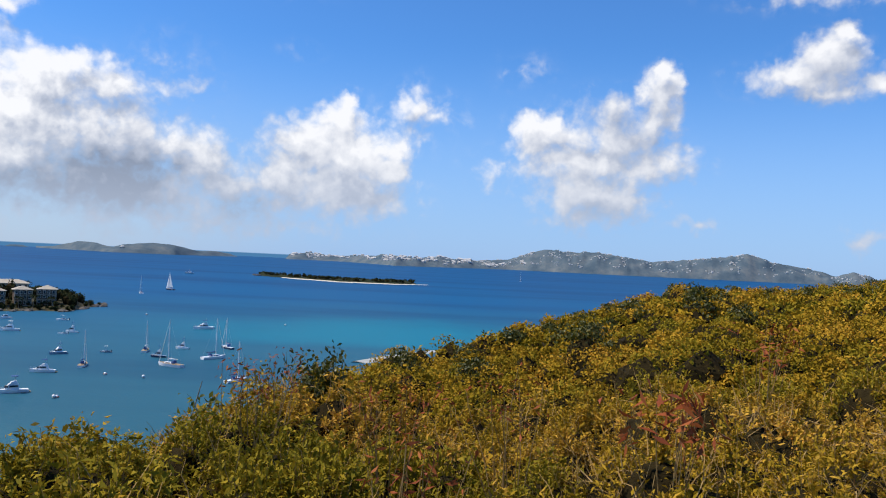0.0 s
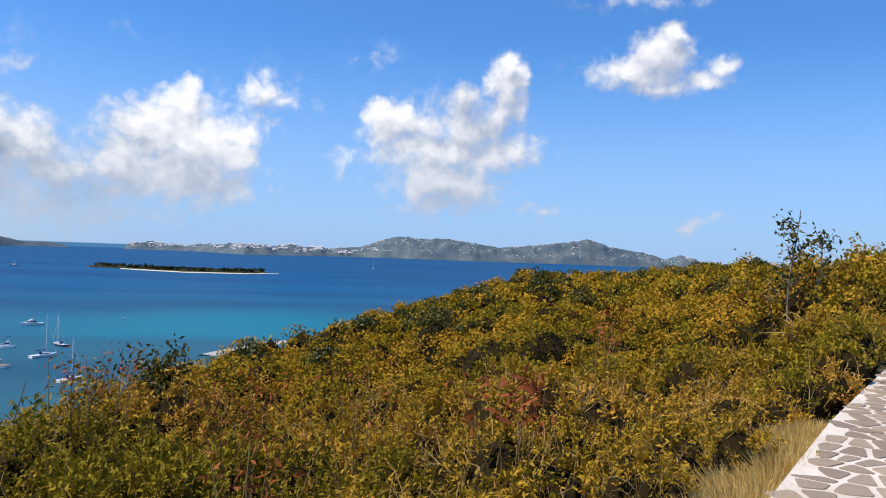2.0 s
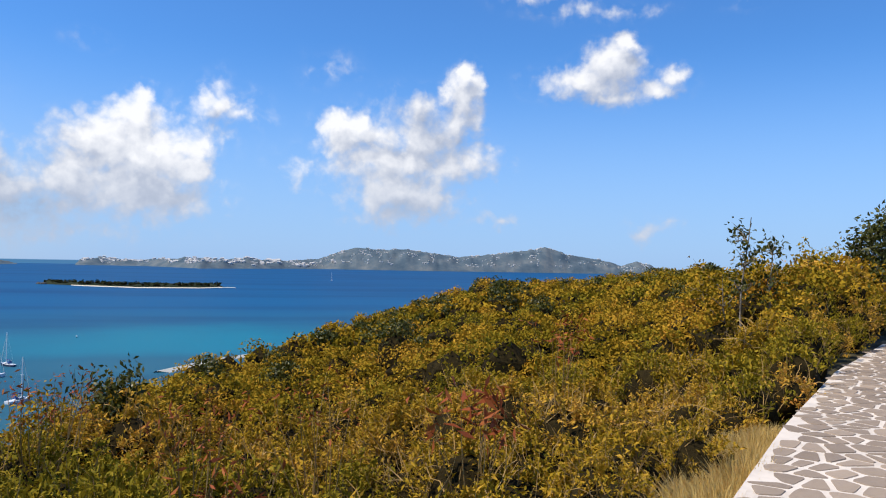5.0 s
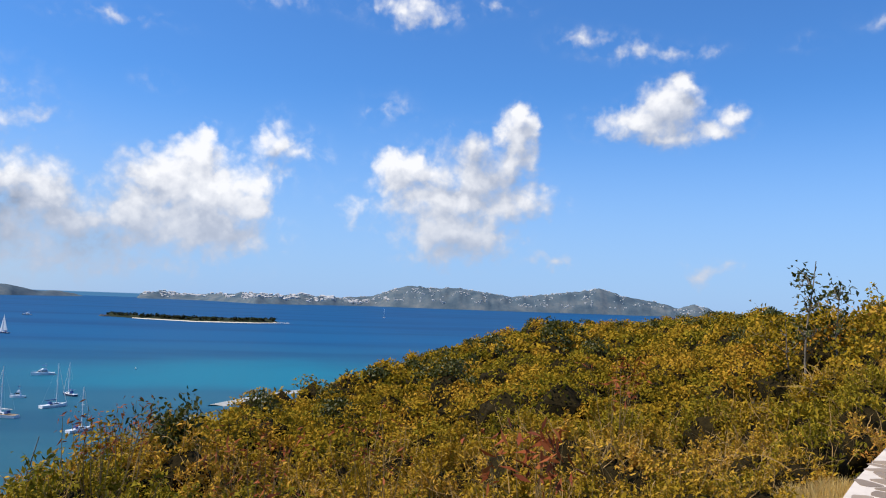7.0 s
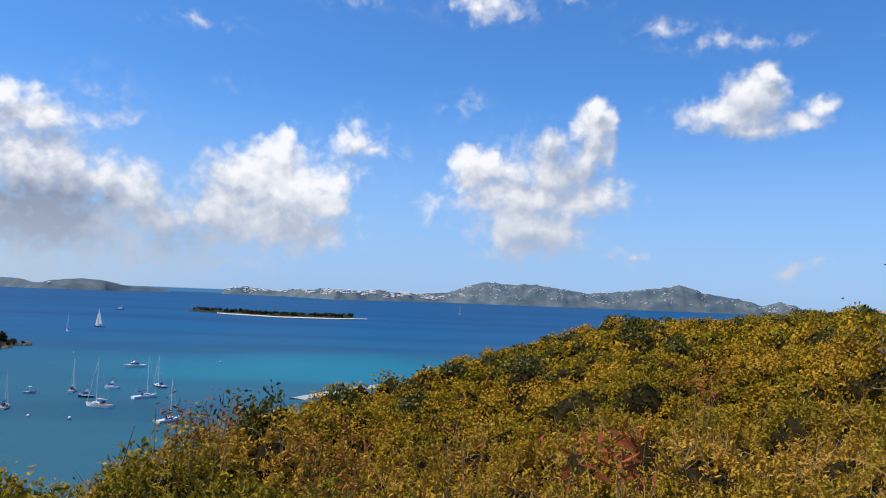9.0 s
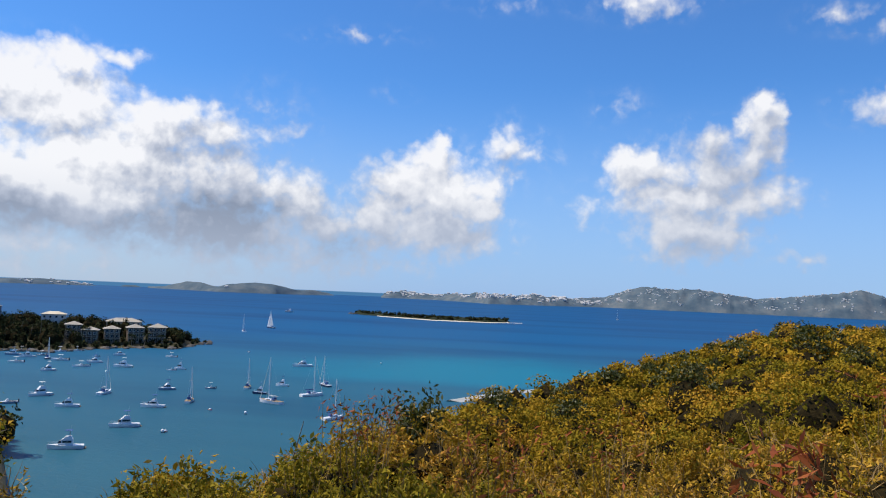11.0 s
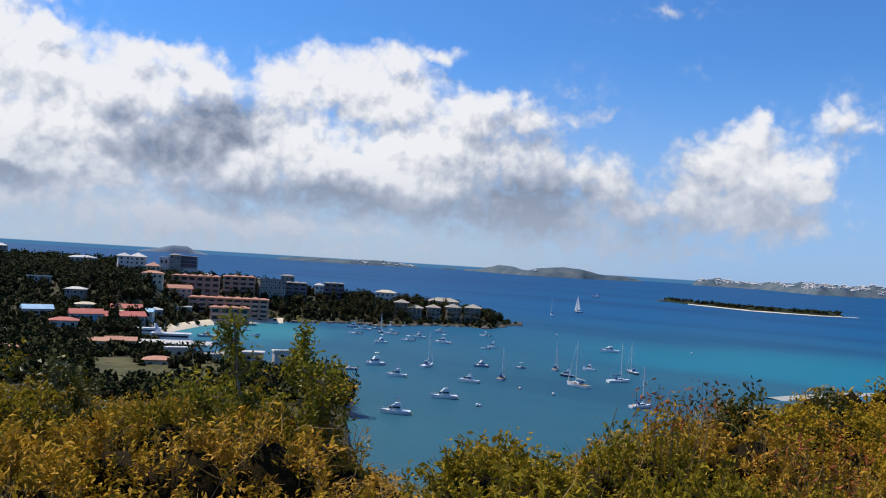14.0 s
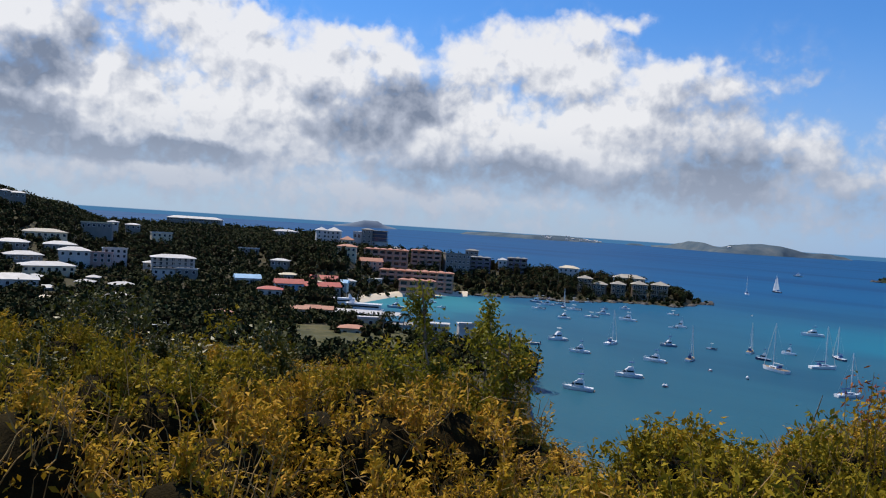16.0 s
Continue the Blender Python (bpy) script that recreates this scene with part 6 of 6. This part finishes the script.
def cruiser(x, y, seen, high):
    length = max(seen * 1.04, 5.0)
    beam, free = min(length * 0.34, 4.2), max(length * 0.11, 0.7)
    root = new("motor_yacht")
    paint = BR.choice([HULL_WHITE, HULL_WHITE, HULL_WHITE, HULL_BLUE, HULL_GREY])
    hull(root, length, beam, free, paint, HULL_WHITE)
    z0 = free * 1.06
    z1 = z0 + max(min(high * 0.4, 1.9), 1.1)
    link("cabin", *cabin_shape(-length * 0.2, length * 0.24, beam * 0.38, beam * 0.3, z0, z1), HULL_WHITE, root)
    zc = z0 + (z1 - z0) * 0.45
    for s in (-1, 1):
        link("side_window", *box(-length * 0.15, s * beam * 0.36 - 0.035, zc, length * 0.1, s * beam * 0.36 + 0.035, zc + 0.45), GLASS_DARK, root)
    link("windscreen", *cabin_shape(length * 0.13, length * 0.235, beam * 0.33, beam * 0.29, zc - 0.05, zc + 0.42), GLASS_DARK, root)
    if high > 2.6:
        link("flybridge", *cabin_shape(-length * 0.16, length * 0.08, beam * 0.33, beam * 0.28, z1 + 0.01, z1 + 0.6), HULL_WHITE, root)
        for s in (-1, 1):
            rod(root, "bimini_pole", (-length * 0.1, s * beam * 0.28, z1 + 0.5), (-length * 0.1, s * beam * 0.28, z1 + 1.9), 0.04, ALLOY)
        link("bimini", *box(-length * 0.17, -beam * 0.32, z1 + 1.9, length * 0.04, beam * 0.32, z1 + 2.0), CANVAS if BR.random() < 0.5 else SAIL, root)
    for s in (-1, 1):
        rod(root, "bow_rail", (length * 0.2, s * beam * 0.4, free * 1.15 + 0.5), (length * 0.5, s * 0.06, free * 1.35 + 0.5), 0.03, ALLOY)
    rod(root, "aerial", (-length * 0.05, 0, z1), (-length * 0.12, 0, z1 + 3.0), 0.035, ALLOY)
    link("swim_platform", *box(-length * 0.56, -beam * 0.36, 0.12, -length * 0.497, beam * 0.36, 0.24), TEAK, root)
    word = {HULL_WHITE.name: "white", HULL_BLUE.name: "navy-hulled", HULL_GREY.name: "blue-grey"}[paint.name]
    tagged(root, label=f"{word} motor yacht with cabin at its mooring", category="motorboat", group="moored boats")
    return moor(root, x, y, polar(x, y)[0] + 180 + BR.uniform(-28, 28))


def launch(x, y, seen, high):
    if seen < 2.5:
        root = new("mooring_buoy")
        bm = bmesh.new()
        bmesh.ops.create_uvsphere(bm, u_segments=12, v_segments=8, radius=0.48)
        me = bpy.data.meshes.new("float")
        bm.to_mesh(me)
        bm.free()
        me.materials.append(HULL_WHITE)
        ob = new("float", me)
        ob.parent = root
        ob.location = (0, 0, 0.25)
        link("band", *tube([(0, 0, 0.2), (0, 0, 0.36)], [0.565, 0.56], 12), BUOY_RED, root)
        rod(root, "eye", (0, 0, 0.7), (0, 0, 1.05), 0.06, ALLOY)
        return moor(tagged(root, label="white mooring buoy on the water", category="buoy", group="buoys"), x, y, 0)
    length = max(seen * 1.05, 3.2)
    beam, free = length * 0.36, max(length * 0.1, 0.45)
    root = new("motor_launch")
    hull(root, length, beam, free, HULL_WHITE if BR.random() < 0.8 else HULL_GREY, HULL_WHITE)
    link("console", *cabin_shape(-length * 0.05, length * 0.12, beam * 0.18, beam * 0.14, free * 1.04, free + 0.95), HULL_WHITE, root)
    link("outboard", *cabin_shape(-length * 0.56, -length * 0.49, 0.2, 0.2, free * 0.3, free + 0.65, 0.05), BOOT, root)
    if high > 1.8:
        for s in (-1, 1):
            rod(root, "top_pole", (0, s * beam * 0.25, free), (0, s * beam * 0.25, free + 1.9), 0.04, ALLOY)
        link("shade_top", *box(-length * 0.16, -beam * 0.34, free + 1.9, length * 0.14, beam * 0.34, free + 1.98), SAIL, root)
    for s in (-1, 1):
        link("gunwale", *box(-length * 0.45, s * beam * 0.43 - 0.05, free * 1.06, length * 0.05, s * beam * 0.43 + 0.05, free * 1.06 + 0.12), BOOT, root)
    tagged(root, label="small white open launch at its mooring", category="motorboat", group="moored boats")
    return moor(root, x, y, polar(x, y)[0] + 180 + BR.uniform(-25, 25))


for row in SLOOPS:
    sloop(*row)
for row in CRUISERS:
    cruiser(*row)
for row in LAUNCHES:
    launch(*row)
for row in SAILINGS:
    sloop(*row, sails=True)


def ferry(x, y, length, turn):
    """A white two-deck passenger ferry lying at the dock."""
    root = new("ferry")
    hull(root, length, length * 0.24, 1.5, HULL_WHITE, TEAK)
    w = length * 0.1
    for k, (a, b) in enumerate(((-0.42, 0.30), (-0.40, 0.18))):
        z = 1.2 + 2.3 * k
        part = link("saloon", *box(a * length, -w, z, b * length, w, z + 2.1), HULL_WHITE, root)
        link("window_band", *box(a * length + 0.4, -w - 0.03, z + 0.8, b * length - 0.4, w + 0.03, z + 1.5), GLASS_DARK, part)
        link("deck_roof", *box(a * length - 0.5, -w - 0.35, z + 2.103, b * length + 0.6, w + 0.35, z + 2.25), HULL_WHITE, root)
    link("wheelhouse", *cabin_shape(0.06 * length, 0.16 * length, w * 0.7, w * 0.6, 5.8, 7.6), HULL_WHITE, root)
    rod(root, "mast", (0.02 * length, 0, 5.7), (0.0, 0, 9.5), 0.08, ALLOY)
    tagged(root, label="white two-deck passenger ferry lying at the dock", category="ferry", group="ferries")
    return moor(root, x, y, turn)


FERRIES = [(-243.5, 215.3), (-260.8, 223.6)]
ferry(*FERRIES[0], 24, polar(*FERRIES[0])[0] + 172)
ferry(*FERRIES[1], 18, polar(*FERRIES[1])[0] + 8)


def mooring_buoy(x, y):
    """A round white float with a dark band and a ring on top."""
    root = new("mooring_buoy")
    bm = bmesh.new()
    bmesh.ops.create_icosphere(bm, subdivisions=2, radius=0.48)
    me = bpy.data.meshes.new("float")
    bm.to_mesh(me)
    bm.free()
    me.materials.append(HULL_WHITE)
    part = new("float", me)
    part.parent, part.location = root, (0, 0, 0.5)
    link("band", *tube([(0, 0, -0.1), (0, 0, 0.16)], [0.40, 0.44], 12), BOOT, root)
    link("ring", *tube([(0, 0, 0.94), (0, 0, 1.2)], [0.08, 0.05], 6), ALLOY, root)
    root.location = (x, y, 0)
    return tagged(root, label="round white mooring buoy on the water", category="buoy", group="buoys")


for place in [(-83.2, 420.5), (-97.1, 198.4), (-88.3, 234.8)]:
    mooring_buoy(*place)

TYRE = plain("tyre_rubber", (0.015, 0.015, 0.015), 0.9)
CAR_PAINT = {"white": plain("white_car_paint", (0.75, 0.75, 0.74), 0.25), "silver": plain("silver_car_paint", (0.42, 0.43, 0.44), 0.25, metal=0.4), "grey": plain("grey_car_paint", (0.12, 0.13, 0.14), 0.25)}


def parked_car(x, y, colour, turn):
    root = new("car")
    paint = CAR_PAINT[colour]
    link("body", *cabin_shape(-2.1, 2.1, 0.85, 0.8, 0.35, 0.95, 0.12), paint, root)
    cabin = link("cabin", *cabin_shape(-1.6, 1.0, 0.78, 0.66, 0.953, 1.55, 0.45), GLASS_DARK, root)
    link("car_roof", *box(-1.15, -0.62, 1.553, 0.55, 0.62, 1.6), paint, cabin)
    for a in (-1.3, 1.3):
        for b in (-0.82, 0.82):
            link("wheel", *tube([(a, b - 0.1, 0.33), (a, b - 0.09, 0.33), (a, b + 0.09, 0.33), (a, b + 0.1, 0.33)], [0.05, 0.33, 0.33, 0.05], 10), TYRE, root)
    root.matrix_basis = pose(x, y, max(land_z(x, y), LOT_Z) + 0.06, 0, 0, turn)
    return tagged(root, label=f"{colour} car parked on a gravel lot among trees", category="car", group="parked cars")


LOT_Z = 3.4
CARS = [(-218.8, 113.5), (-221.9, 118.4), (-211.5, 108.1), (-203.0, 107.3)]
GRAVEL = material("pale_gravel", [(0.30, 0.27, 0.23), (0.42, 0.39, 0.34), (0.52, 0.48, 0.42)], 0.95, 0.6)
cx, cy = sum(p[0] for p in CARS) / 4, sum(p[1] for p in CARS) / 4
lot = [(8.5 * (1 + 0.25 * math.sin(3 * a)) * math.cos(a), 7.0 * (1 + 0.2 * math.cos(2 * a)) * math.sin(a)) for a in [math.pi * k / 12 for k in range(24)]]
link("gravel_lot", [(cx + p, cy + q, LOT_Z + 0.03) for p, q in lot] + [(cx + p * 1.2, cy + q * 1.2, LOT_Z - 2.5) for p, q in lot],
     [tuple(range(24))] + [(24 + k, 24 + (k + 1) % 24, (k + 1) % 24, k) for k in range(24)], GRAVEL, label="pale gravel lot between trees", category="car park", kind="structure")
for (x, y), colour, turn in zip(CARS, ("white", "silver", "white", "grey"), (10, 25, 80, 60)):
    parked_car(x, y, colour, turn)
